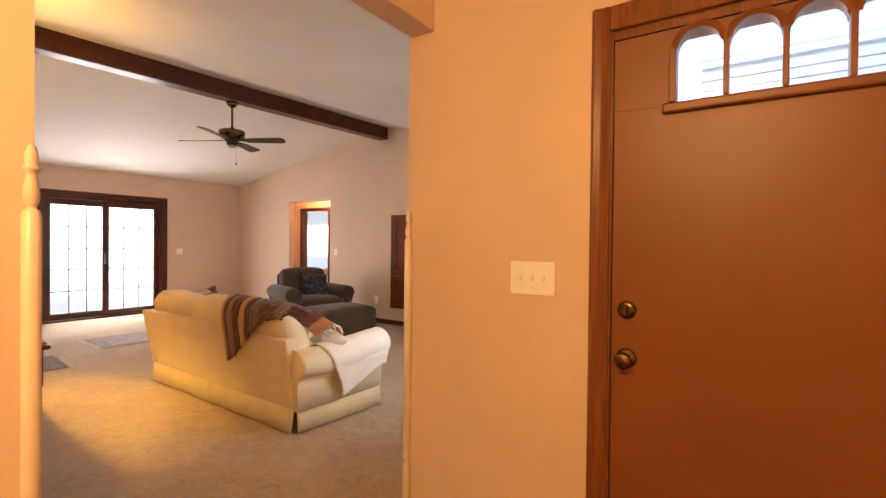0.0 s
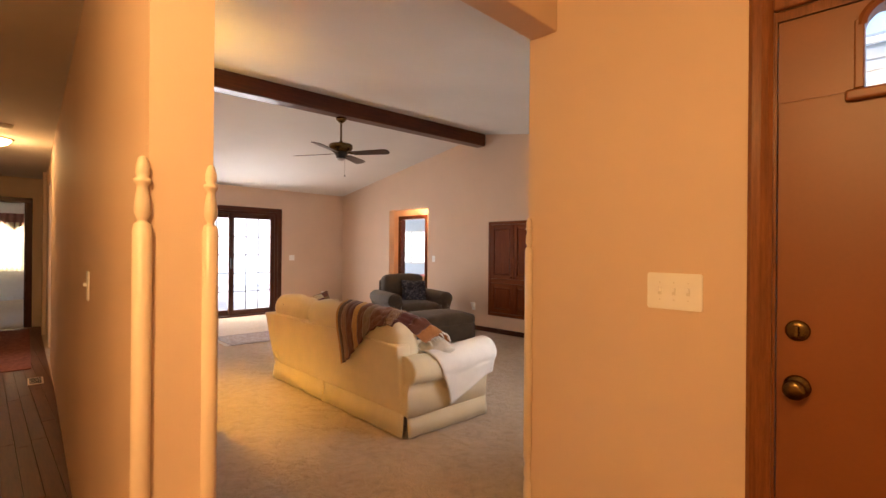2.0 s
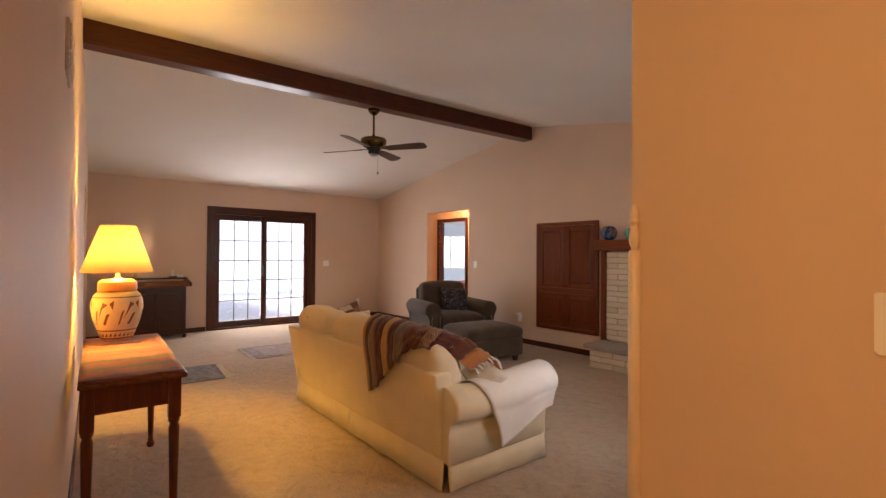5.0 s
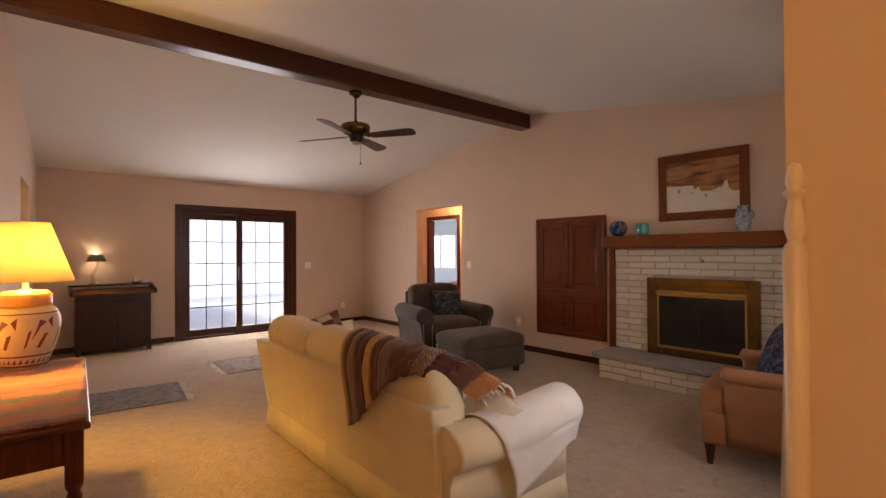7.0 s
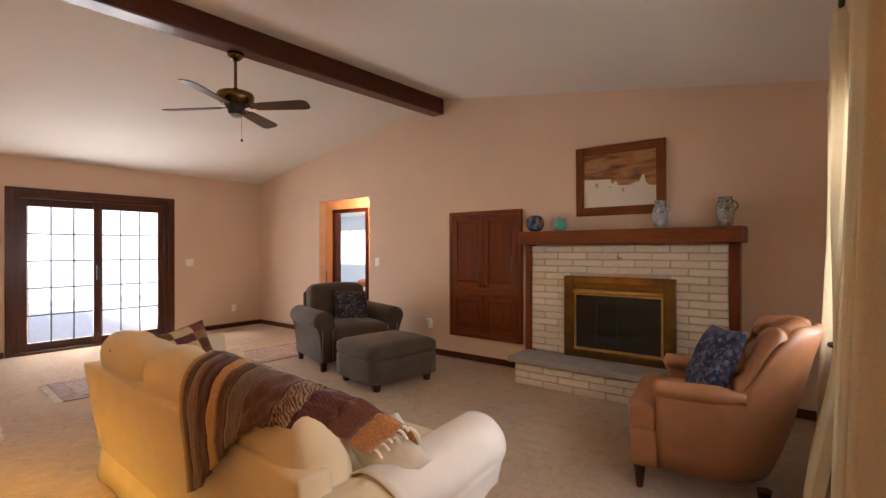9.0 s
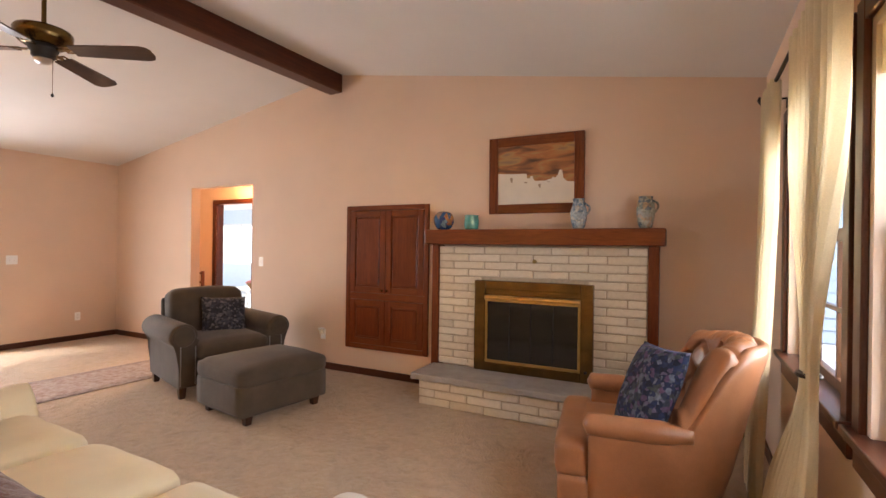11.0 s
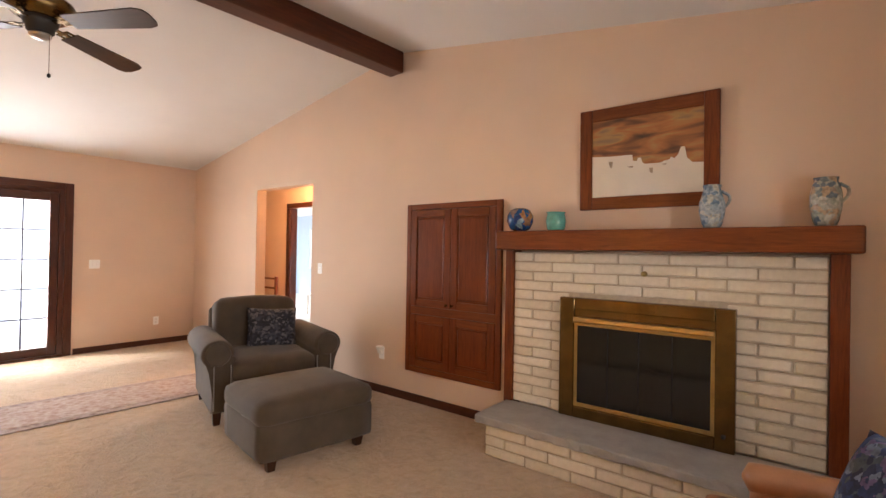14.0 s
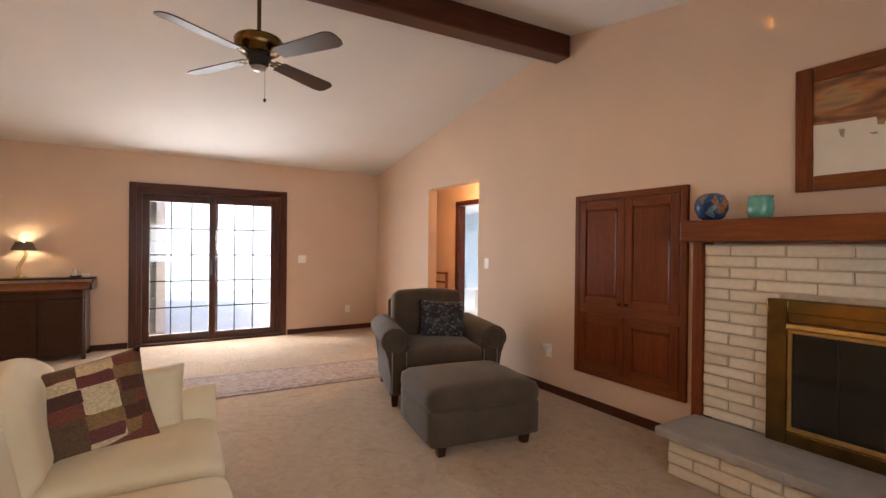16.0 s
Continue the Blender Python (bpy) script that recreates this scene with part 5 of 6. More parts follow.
BLUEPOT = cells_mat("blue and gold glaze", 16.0, [(0.0, (0.01, 0.03, 0.14)), (0.45, (0.02, 0.10, 0.26)), (0.62, (0.03, 0.04, 0.08)), (0.85, (0.30, 0.15, 0.05)), (0.93, (0.12, 0.22, 0.30))], rough=0.15)
GREENGLASS = plain("sea green glass glaze", (0.10, 0.34, 0.30), 0.1, var=0.35, scale=14.0, bump=0.02, coat=0.6)
DELFT = cells_mat("blue painted stoneware", 34.0, [(0.0, (0.40, 0.44, 0.45)), (0.5, (0.28, 0.35, 0.40)), (0.68, (0.13, 0.20, 0.28)), (0.82, (0.45, 0.45, 0.40))], rough=0.25)
DELFT2 = cells_mat("grey green painted stoneware", 32.0, [(0.0, (0.42, 0.41, 0.35)), (0.5, (0.26, 0.29, 0.25)), (0.66, (0.11, 0.15, 0.19)), (0.82, (0.38, 0.29, 0.20))], rough=0.25)
vessel("round_vase", -3.665, 5.36, [(0.0382, 0.0), (0.0723, 0.02), (0.0952, 0.07), (0.0935, 0.115), (0.0723, 0.155), (0.0425, 0.17), (0.0357, 0.165), (0.0000, 0.10)], BLUEPOT, "round blue and gold glazed vase on the mantel")
vessel("glass_bowl", -3.38, 5.35, [(0.0450, 0.0), (0.0612, 0.012), (0.0684, 0.06), (0.0648, 0.10), (0.0594, 0.115), (0.0666, 0.13), (0.0612, 0.13), (0.0540, 0.11), (0.0000, 0.03)], GREENGLASS, "sea green glass jar on the mantel", cat="jar")
vessel("pitcher", -2.43, 5.34, [(0.0390, 0.0), (0.0530, 0.03), (0.0663, 0.10), (0.0640, 0.15), (0.0484, 0.20), (0.0429, 0.225), (0.0484, 0.245), (0.0429, 0.245), (0.0359, 0.22), (0.0000, 0.10)], DELFT, "pale blue painted stoneware pitcher on the mantel", (0.045, 0.09, 0.21, 0.04), "pitcher")
vessel("pitcher", -1.93, 5.34, [(0.040, 0.0), (0.053, 0.03), (0.065, 0.10), (0.065, 0.16), (0.055, 0.21), (0.048, 0.225), (0.052, 0.245), (0.048, 0.245), (0.041, 0.22), (0.0000, 0.10)], DELFT2, "grey green painted stoneware pitcher on the mantel", (0.052, 0.10, 0.215, 0.035), "pitcher")


# ceiling fan below the beam
def fan():
    f = thing("ceiling_fan", pose(ridge(2.94) - 0.05, 2.94, 0), "antique brass ceiling fan with four dark wooden blades", "ceiling fan")
    part("canopy", lathe([(0.0, 2.965), (0.03, 2.965), (0.062, 2.995), (0.068, 3.026), (0.0, 3.026)], 28), BRASS_D, f, smooth=True)
    part("rod", lathe([(0.013, 2.685), (0.013, 2.98)], 14), BRASS_D, f)
    part("motor", lathe([(0.0, 2.580), (0.10, 2.580), (0.125, 2.595), (0.148, 2.620), (0.152, 2.665), (0.142, 2.680), (0.10, 2.690), (0.03, 2.695), (0.02, 2.725), (0.0, 2.725)], 36), BRASS_D, f, "antique brass motor housing", True)
    part("hub", lathe([(0.0, 2.495), (0.045, 2.495), (0.062, 2.515), (0.062, 2.540), (0.075, 2.550), (0.085, 2.581), (0.0, 2.581)], 28), BLACK, f, "dark hub", True)
    part("cap", lathe([(0.0, 2.470), (0.03, 2.473), (0.05, 2.490), (0.05, 2.500), (0.0, 2.500)], 24), STEEL, f, "bright bottom cap", True)
    part("pull_chain", lathe([(0.0015, 2.285), (0.0015, 2.495)], 6), BRASS_D, f, m=Matrix.Translation((0.045, 0.03, 0)))
    part("chain_knob", lathe([(0.0, 2.262), (0.008, 2.268), (0.009, 2.28), (0.0, 2.29)], 10), BLACK, f, m=Matrix.Translation((0.045, 0.03, 0)))
    for k in range(4):
        rot = Matrix.Rotation(radians(121 + 90 * k), 4, "Z")
        out = [(0.17, -0.055), (0.60, -0.075), (0.645, -0.06), (0.66, -0.03), (0.66, 0.03), (0.645, 0.06), (0.60, 0.075), (0.17, 0.055)]
        bb = extrude(out, 0.007)
        bmesh.ops.transform(bb, matrix=Matrix.Rotation(radians(90), 4, "X"), verts=bb.verts)
        blade = part("blade", bb, DARKWOOD, f, "dark wooden blade", m=rot @ Matrix.Translation((0, 0, 2.557)) @ Matrix.Rotation(radians(-12), 4, "X"))
        arm = box(0.07, 0.20, -0.012, 0.012, -0.004, 0.004, 0.002)
        for yy in (-0.03, 0.03):
            box(0.12, 0.235, yy - 0.007, yy + 0.007, -0.003, 0.004, 0.002, 1, arm)
        box(0.12, 0.14, -0.037, 0.037, -0.003, 0.004, 0.002, 1, arm)
        part("blade_iron", arm, BRASS_D, blade, "pierced brass blade bracket", m=Matrix.Translation((0, 0, 0.006)))
    return f


fan()
fireplace()

# ---- living room: lamp table, desk, rugs, curtains ----
KILIM = stripes_mat("orange woven kilim", 0, 0.9, [(0.0, (0.30, 0.055, 0.015)), (0.09, (0.16, 0.03, 0.012)), (0.16, (0.36, 0.09, 0.02)), (0.27, (0.11, 0.07, 0.025)), (0.35, (0.32, 0.06, 0.016)),
                     (0.50, (0.16, 0.11, 0.04)), (0.57, (0.34, 0.085, 0.02)), (0.70, (0.13, 0.028, 0.012)), (0.78, (0.32, 0.07, 0.016)), (0.92, (0.20, 0.13, 0.05))], wobble=0.12, bump=0.4)
table_m = Matrix.Translation((-3.745, 0.385, 0)) @ Matrix.Rotation(-SKEW, 4, "Z")


def lamp_table():
    t = thing("side_table", table_m, "red brown wooden side table on turned legs", "table")
    part("tabletop", box(-0.64, 0.67, -0.205, 0.215, 0.735, 0.76, 0.008, 3), MAHOG_H, t)
    part("apron", box(-0.585, 0.585, 0.165, 0.185, 0.60, 0.735), MAHOG_H, t)
    part("apron", box(-0.585, 0.585, -0.185, -0.165, 0.60, 0.735), MAHOG_H, t)
    part("apron", box(-0.59, -0.57, -0.165, 0.165, 0.60, 0.735), MAHOG, t)
    part("apron", box(0.57, 0.59, -0.165, 0.165, 0.60, 0.735), MAHOG, t)
    prof = [(0.014, 0.0), (0.022, 0.01), (0.024, 0.03), (0.014, 0.045), (0.019, 0.055), (0.013, 0.065), (0.017, 0.10), (0.024, 0.48), (0.018, 0.50), (0.027, 0.515), (0.022, 0.53)]
    for x in (-0.575, 0.575):
        for y in (-0.17, 0.17):
            leg = part("leg", lathe(prof, 16), MAHOG, t, smooth=True, m=Matrix.Translation((x, y, 0)))
            part("leg_block", box(-0.027, 0.027, -0.027, 0.027, 0.53, 0.734, 0.003), MAHOG, leg)
    return t


lamp_table()


def runner_fn(u, v):
    x = -0.60 + 1.255 * u
    y = -0.20 + 0.405 * v + 0.004 * math.sin(u * 23)
    return Vector((x, y, 0.766 + 0.0015 * noise.noise(Vector((x * 9, y * 9, 0)))))


sheet("table_runner", runner_fn, 40, 16, KILIM, table_m, "orange and brown woven kilim on the side table", "table runner", 0.006)


LAMPBODY = plain("cream glazed pottery", (0.66, 0.52, 0.34), 0.35, var=0.08, scale=9.0)
LAMPTOP = plain("ochre glazed pottery", (0.52, 0.24, 0.06), 0.35, var=0.08)
RUST = plain("rust brown slip paint", (0.16, 0.05, 0.025), 0.4, var=0.15)


def pottery_lamp():
    m = table_m @ pose(-0.49, -0.03, 0.769)
    l = thing("table_lamp", m, "painted pottery table lamp with a lit yellow shade", "table lamp")
    prof = [(0.075, 0.0), (0.085, 0.01), (0.10, 0.045), (0.125, 0.12), (0.142, 0.20), (0.140, 0.25), (0.125, 0.29), (0.105, 0.31)]
    body = part("body", lathe(prof, 40), LAMPBODY, l, "cream pottery body with rust painted figures", True)
    part("neck", lathe([(0.104, 0.31), (0.107, 0.325), (0.105, 0.37), (0.085, 0.385), (0.03, 0.39), (0.012, 0.40), (0.012, 0.47), (0.0, 0.47)], 36), LAMPTOP, l, "ochre pottery neck", True)

    def radius(z):
        return float(np.interp(z, [p[1] for p in prof], [p[0] for p in prof])) + 0.0012

    def decal(shape, n=10):
        """A painted patch on the body from (angle, z) corners."""
        bb = bmesh.new()
        vs = []
        k = len(shape)
        for i in range(k):
            (a0, z0), (a1, z1) = shape[i], shape[(i + 1) % k]
            for j in range(n):
                a, z = a0 + (a1 - a0) * j / n, z0 + (z1 - z0) * j / n
                vs.append((a, z))
        ca, cz = sum(p[0] for p in shape) / k, sum(p[1] for p in shape) / k
        rings = []
        for f in (1.0, 0.66, 0.33):
            rings.append([bb.verts.new((radius(cz + (z - cz) * f) * math.cos(ca + (a - ca) * f), radius(cz + (z - cz) * f) * math.sin(ca + (a - ca) * f), cz + (z - cz) * f)) for a, z in vs])
        mid = bb.verts.new((radius(cz) * math.cos(ca), radius(cz) * math.sin(ca), cz))
        for r0, r1 in zip(rings, rings[1:]):
            for i in range(len(vs)):
                j = (i + 1) % len(vs)
                bb.faces.new((r0[i], r0[j], r1[j], r1[i]))
        for i in range(len(vs)):
            bb.faces.new((rings[-1][i], rings[-1][(i + 1) % len(vs)], mid))
        part("painted_figure", bb, RUST, body, smooth=True)

    for k in range(26):
        a = 2 * math.pi * k / 26
        decal([(a, 0.03), (a + 0.17, 0.03), (a + 0.17, 0.055)], 3)
    for za, zb in ((0.012, 0.022), (0.064, 0.072), (0.275, 0.281)):
        bb = lathe([(radius(za), za), (radius(zb), zb)], 40)
        bmesh.ops.delete(bb, geom=[f for f in bb.faces if len(f.verts) > 4], context="FACES_ONLY")
        part("painted_band", bb, RUST, body)
    for k in range(6):
        a = 2 * math.pi * k / 6
        decal([(a, 0.10), (a + 0.10, 0.12), (a + 0.24, 0.20), (a + 0.14, 0.19)], 5)
        decal([(a + 0.22, 0.14), (a + 0.46, 0.25), (a + 0.66, 0.235), (a + 0.48, 0.215)], 5)
        decal([(a + 0.40, 0.11), (a + 0.52, 0.105), (a + 0.74, 0.18), (a + 0.60, 0.175)], 5)
        decal([(a + 0.72, 0.24), (a + 0.90, 0.262), (a + 0.86, 0.20)], 5)
    sh = lathe([(0.198, 0.435), (0.098, 0.735)], 48)
    bmesh.ops.delete(sh, geom=[f for f in sh.faces if len(f.verts) > 4], context="FACES_ONLY")
    ob = part("shade", sh, SHADE, l, "pale yellow lit lampshade", True)
    so = ob.modifiers.new("thickness", "SOLIDIFY")
    so.thickness = 0.003
    part("bulb", lathe([(0.0, 0.50), (0.015, 0.51), (0.032, 0.56), (0.028, 0.60), (0.0, 0.625)], 16), glow("lit bulb", (1.0, 0.75, 0.35), 6.0), l, "lit bulb")
    lamp("table_lamp_light", "POINT", m @ Matrix.Translation((0, 0, 0.575)), 84, (1.0, 0.56, 0.085), 0.05)
    return l


pottery_lamp()


def desk():
    d = thing("writing_desk", pose(XW + 0.02, 1.27, 0, rz=90), "dark wooden writing desk against the wall", "desk")
    # local x along the wall, -y into the room
    part("body", box(-0.42, 0.42, -0.42, -0.03, 0.06, 0.80, 0.006), DARKWOOD, d)
    for a, c in ((-0.40, -0.01), (0.01, 0.40)):
        door = part("door", box(a, c, -0.436, -0.42, 0.10, 0.70, 0.004), DARKWOOD, d)
        for bb in (box(a, a + 0.05, -0.444, -0.434, 0.10, 0.70, 0.003), box(c - 0.05, c, -0.444, -0.434, 0.10, 0.70, 0.003),
                   box(a + 0.05, c - 0.05, -0.443, -0.434, 0.65, 0.70, 0.003), box(a + 0.05, c - 0.05, -0.443, -0.434, 0.10, 0.15, 0.003)):
            part("stile", bb, DARKWOOD, door)
    part("drawer", box(-0.40, 0.40, -0.44, -0.42, 0.715, 0.79, 0.004), DARKWOOD, d)
    part("writing_slope", extrude([(-0.46, 0), (0.46, 0), (0.46, 0.02), (-0.46, 0.02)], 0.36), MAHOG_H, d, "red brown writing slope", m=Matrix.Translation((0, -0.47, 0.80)) @ Matrix.Rotation(radians(8), 4, "X"))
    for sgn in (-1, 1):
        out = [(-0.47, 0.80), (-0.50, 0.845), (-0.49, 0.86), (-0.12, 0.925), (0.0, 0.925), (0.0, 0.80)]
        bb = extrude(out, 0.025, 0.004)
        bmesh.ops.transform(bb, matrix=Matrix.Rotation(radians(90), 4, "Z"), verts=bb.verts)
        part("gallery_end", bb, DARKWOOD, d, m=Matrix.Translation((0.485 if sgn > 0 else -0.46, 0, 0)))
    part("top", box(-0.49, 0.49, -0.16, 0.0, 0.905, 0.93, 0.006), DARKWOOD, d)
    part("lock_plate", box(-0.012, 0.012, -0.30, -0.285, 0.855, 0.862), BRASS, d, "small brass lock plate")
    for x in (-0.40, 0.40):
        for y in (-0.40, -0.05):
            part("foot", box(x - 0.025, x + 0.025, y - 0.025, y + 0.025, 0, 0.06, 0.004), DARKWOOD, d)
    return d


desk()


def desk_lamp():
    m = pose(XW + 0.12, 1.06, 0.93, rz=90) @ Matrix.Diagonal((1.12, 1.12, 1.12, 1))
    l = thing("desk_lamp", m, "brass desk lamp with a lit dark metal shade", "desk lamp")
    part("base", lathe([(0.0, 0.0), (0.055, 0.0), (0.056, 0.012), (0.02, 0.024), (0.012, 0.04), (0.0, 0.04)], 24), BRASS, l, smooth=True)
    part("arm", tube([(-0.008, 0, 0.03), (-0.03, 0, 0.10), (0.035, 0, 0.24), (0.02, 0, 0.29)], 0.005), BRASS, l)
    part("arm", tube([(0.012, 0, 0.03), (-0.008, 0, 0.10), (0.055, 0, 0.24), (0.03, 0, 0.29)], 0.005), BRASS, l)
    sh = lathe([(0.105, 0.285), (0.066, 0.375)], 32)
    bmesh.ops.delete(sh, geom=[f for f in sh.faces if len(f.verts) > 4], context="FACES_ONLY")
    ob = part("shade", sh, plain("grey bronze enamel", (0.16, 0.14, 0.10), 0.35), l, "dark metal shade", True, Matrix.Translation((0.025, 0, 0)))
    so = ob.modifiers.new("thickness", "SOLIDIFY")
    so.thickness = 0.002
    part("bulb", lathe([(0.0, 0.30), (0.022, 0.315), (0.024, 0.35), (0.0, 0.39)], 14), glow("lit desk bulb", (1.0, 0.8, 0.45), 25.0), l, "lit bulb", m=Matrix.Translation((0.025, 0, 0)))
    lamp("desk_lamp_light", "POINT", m @ Matrix.Translation((0.025, 0, 0.345)), 58, (1.0, 0.62, 0.22), 0.02)
    return l


desk_lamp()
fg = thing("figurine", pose(XW + 0.12, 1.56, 0.93), "small white figurine on a dark dish", "ornament")
part("dish", lathe([(0.0, 0.0), (0.05, 0.0), (0.065, 0.018), (0.06, 0.02), (0.0, 0.01)], 24), DARKWOOD, fg, smooth=True)
part("figure", lathe([(0.0, 0.018), (0.022, 0.018), (0.026, 0.04), (0.018, 0.07), (0.012, 0.08), (0.018, 0.095), (0.012, 0.112), (0.0, 0.115)], 20), WHITE, fg, smooth=True, m=Matrix.Translation((0.0, -0.01, 0)))
bx = thing("trinket_box", pose(XW + 0.11, 1.655, 0.93, rz=8), "small flat white trinket box", "box")
part("case", box(-0.05, 0.05, -0.04, 0.04, 0, 0.03, 0.004), WHITE, bx)
part("lid", box(-0.052, 0.052, -0.042, 0.042, 0.03, 0.04, 0.004), PLATE, bx)


def oriental(name, c1, c2, c3):
    n = Nodes(name)
    v = n.coords()
    w = n.add("ShaderNodeTexVoronoi", Scale=16.0)
    n.link(v, w.inputs["Vector"])
    a = n.ramp(w.outputs["Distance"], [(0.15, c1), (0.35, c2), (0.6, c3)])
    f = n.noise(v, 34.0, 4.0)
    c = n.mix(0.5, a, n.ramp(f, [(0.35, c1), (0.65, c3)]))
    n.link(c, n.b.inputs["Base Color"])
    n.b.inputs["Roughness"].default_value = 0.95
    n.bump(f, 0.3, 0.004)
    return n.m


def rug(name, m, w, l, field, border, label, ends=True):
    r = thing(name, m, label, "rug", "rugs")
    b = box(-w / 2, w / 2, -l / 2, l / 2, 0.0, 0.008, 0.003, 1)
    part("border", b, border, r)
    part("field", box(-w / 2 + 0.09, w / 2 - 0.09, -l / 2 + 0.12, l / 2 - 0.12, 0.0075, 0.0098), field, r)
    if ends:
        for s in (-1, 1):
            b = bmesh.new()
            for i in range(40):
                x = -w / 2 + w * (i + 0.5) / 40
                y0 = s * l / 2
                y1 = y0 + s * random.uniform(0.05, 0.075)
                dx = random.uniform(-0.012, 0.012)
                q = [b.verts.new((x - 0.005, y0, 0.004)), b.verts.new((x + 0.005, y0, 0.004)), b.verts.new((x + dx + 0.006, y1, 0.003)), b.verts.new((x + dx - 0.006, y1, 0.003))]
                b.faces.new(q)
            ob = part("fringe", b, CLOTH, r, "cream fringe")
            so = ob.modifiers.new("thickness", "SOLIDIFY")
            so.thickness = 0.004
    return r


ROSE = oriental("faded rose rug pile", (0.25, 0.15, 0.12), (0.36, 0.26, 0.22), (0.46, 0.38, 0.33))
ROSE_B = oriental("dark rose rug border", (0.18, 0.11, 0.10), (0.27, 0.20, 0.18), (0.40, 0.33, 0.29))
BLUE = oriental("blue grey rug pile", (0.06, 0.06, 0.08), (0.13, 0.12, 0.13), (0.24, 0.21, 0.20))
BLUE_B = oriental("slate rug border", (0.06, 0.06, 0.08), (0.11, 0.11, 0.13), (0.28, 0.25, 0.23))
rug("runner_rug", pose(-6.86, 3.50, 0.001, rz=-3), 0.78, 2.86, ROSE, ROSE_B, "faded rose patterned runner rug with fringe", True)
rug("small_rug", pose(-6.25, 1.02, 0.001, rz=-6), 0.74, 1.02, BLUE, BLUE_B, "blue grey patterned rug with cream fringe", True)

# curtains on an iron rod
IRON = plain("dark iron", (0.03, 0.022, 0.018), 0.45, 0.7)


def east_point(y, off):
    """A point off metres into the room from the window wall at y."""
    k = (YN - y) / (YN - 1.465)
    return Vector((E0[0] + (E1[0] - E0[0]) * k - off, y, 0))


rod = thing("curtain_rod", ORIGIN, "dark iron curtain rod with curled finials", "curtain rod")
pA, pB = east_point(4.72, 0.10), east_point(1.72, 0.10)
part("rod", tube([(pA.x, pA.y, 2.215), (pB.x, pB.y, 2.215)], 0.010), IRON, rod)
for y in (4.66, 3.25, 1.80):
    p, q = east_point(y, 0.10), east_point(y, 0.0)
    part("bracket", tube([(p.x, p.y, 2.215), (q.x, q.y, 2.215), (q.x, q.y, 2.16)], 0.007), IRON, rod)
part("finial", tube([(pA.x, pA.y, 2.215), (pA.x - 0.01, pA.y + 0.03, 2.22), (pA.x - 0.02, pA.y + 0.05, 2.245), (pA.x - 0.015, pA.y + 0.045, 2.265)], 0.011), IRON, rod)


def curtain(name, y0, y1, tie_y, tie_z, spread, folds, off=0.10, bottom=0.03, pinch=0.16, label="cream sheer curtain tied back with a dark cord"):
    """A hanging panel; at tie_z it is gathered to tie_y, if that is given."""
    c = thing(name, ORIGIN, label, "curtain", "window curtains")
    nu, nv = folds * 8, 44
    b = bmesh.new()
    grid = []
    for j in range(nv + 1):
        z = 2.225 - (2.225 - bottom) * j / nv
        row = []
        g = 0.0
        cy, hw = (y0 + y1) / 2, (y1 - y0) / 2
        if tie_z:
            if z > tie_z:
                k = ease((2.225 - z) / (2.225 - tie_z), 0.25, 1.0)
                cy += (tie_y - cy) * k
                hw *= 1 - (1 - pinch) * k
            else:
                k = ease((tie_z - z) / (tie_z - bottom), 0.0, 0.55)
                cy = tie_y + (spread - tie_y) * k
                hw *= pinch + (0.75 - pinch) * k
        for i in range(nu + 1):
            u = 2 * i / nu - 1
            depth = 0.028 * math.sin(i / 8 * 2 * math.pi + 0.5 * math.sin(z * 2)) + 0.012 * noise.noise(Vector((i * 0.21, z * 1.3, y0)))
            amp = 0.55 + 0.45 * min(1.0, hw / ((y1 - y0) / 2) + 0.2)
            out = 0.02 + 0.055 * ease(1 - z / 2.225, 0.2, 1.0) if not tie_z else 0.10 * ease((tie_z - z) / tie_z, 0.0, 0.9)
            p = east_point(cy + hw * u, off + depth * amp + out)
            row.append(b.verts.new((p.x, p.y, z)))
        grid.append(row)
    for j in range(nv):
        for i in range(nu):
            b.faces.new((grid[j][i], grid[j][i + 1], grid[j + 1][i + 1], grid[j + 1][i]))
    part("panel", b, SHEER, c, smooth=True)
    if tie_z:
        p = east_point(tie_y, off)
        part("tie_back", lathe([(0.050, tie_z - 0.007), (0.054, tie_z), (0.050, tie_z + 0.007)], 20), IRON, c, "dark cord tie-back", m=Matrix.Translation((p.x, p.y, 0)) @ Matrix.Diagonal((0.75, 1.0, 1, 1)))
    return c


curtain("curtain", 4.30, 4.72, None, None, None, 8, off=0.08, label="cream sheer curtain hanging straight to the floor")
curtain("curtain", 3.08, 3.84, 3.50, 0.92, 3.50, 10, off=0.10)
curtain("curtain", 1.80, 2.24, None, None, None, 13, off=0.058, label="cream sheer curtain hanging straight to the floor")

# ornament on the window wall, night light, air grilles
orn = thing("wall_ornament", pose(east_point(4.98, 0.0).x, 4.98, 1.52, rz=-90), "dark oval wall ornament beside the window", "wall ornament")
part("plaque", extrude([(0.055 * math.cos(2 * math.pi * i / 24), 0.17 * math.sin(2 * math.pi * i / 24)) for i in range(24)], 0.02, 0.006), IRON, orn, m=Matrix.Translation((0, -0.02, 0)))
part("face", extrude([(0.03 * math.cos(2 * math.pi * i / 20), 0.05 * math.sin(2 * math.pi * i / 20)) for i in range(20)], 0.01, 0.003), PLATE, orn, "pale centre", m=Matrix.Translation((0, -0.03, -0.01)))
nl = thing("night_light", pose(-5.22, YN, 0.40), "white plug-in night light on a wall socket", "night light")
part("plate", box(-0.035, 0.035, -0.006, 0, -0.075, 0.04, 0.002), PLATE, nl)
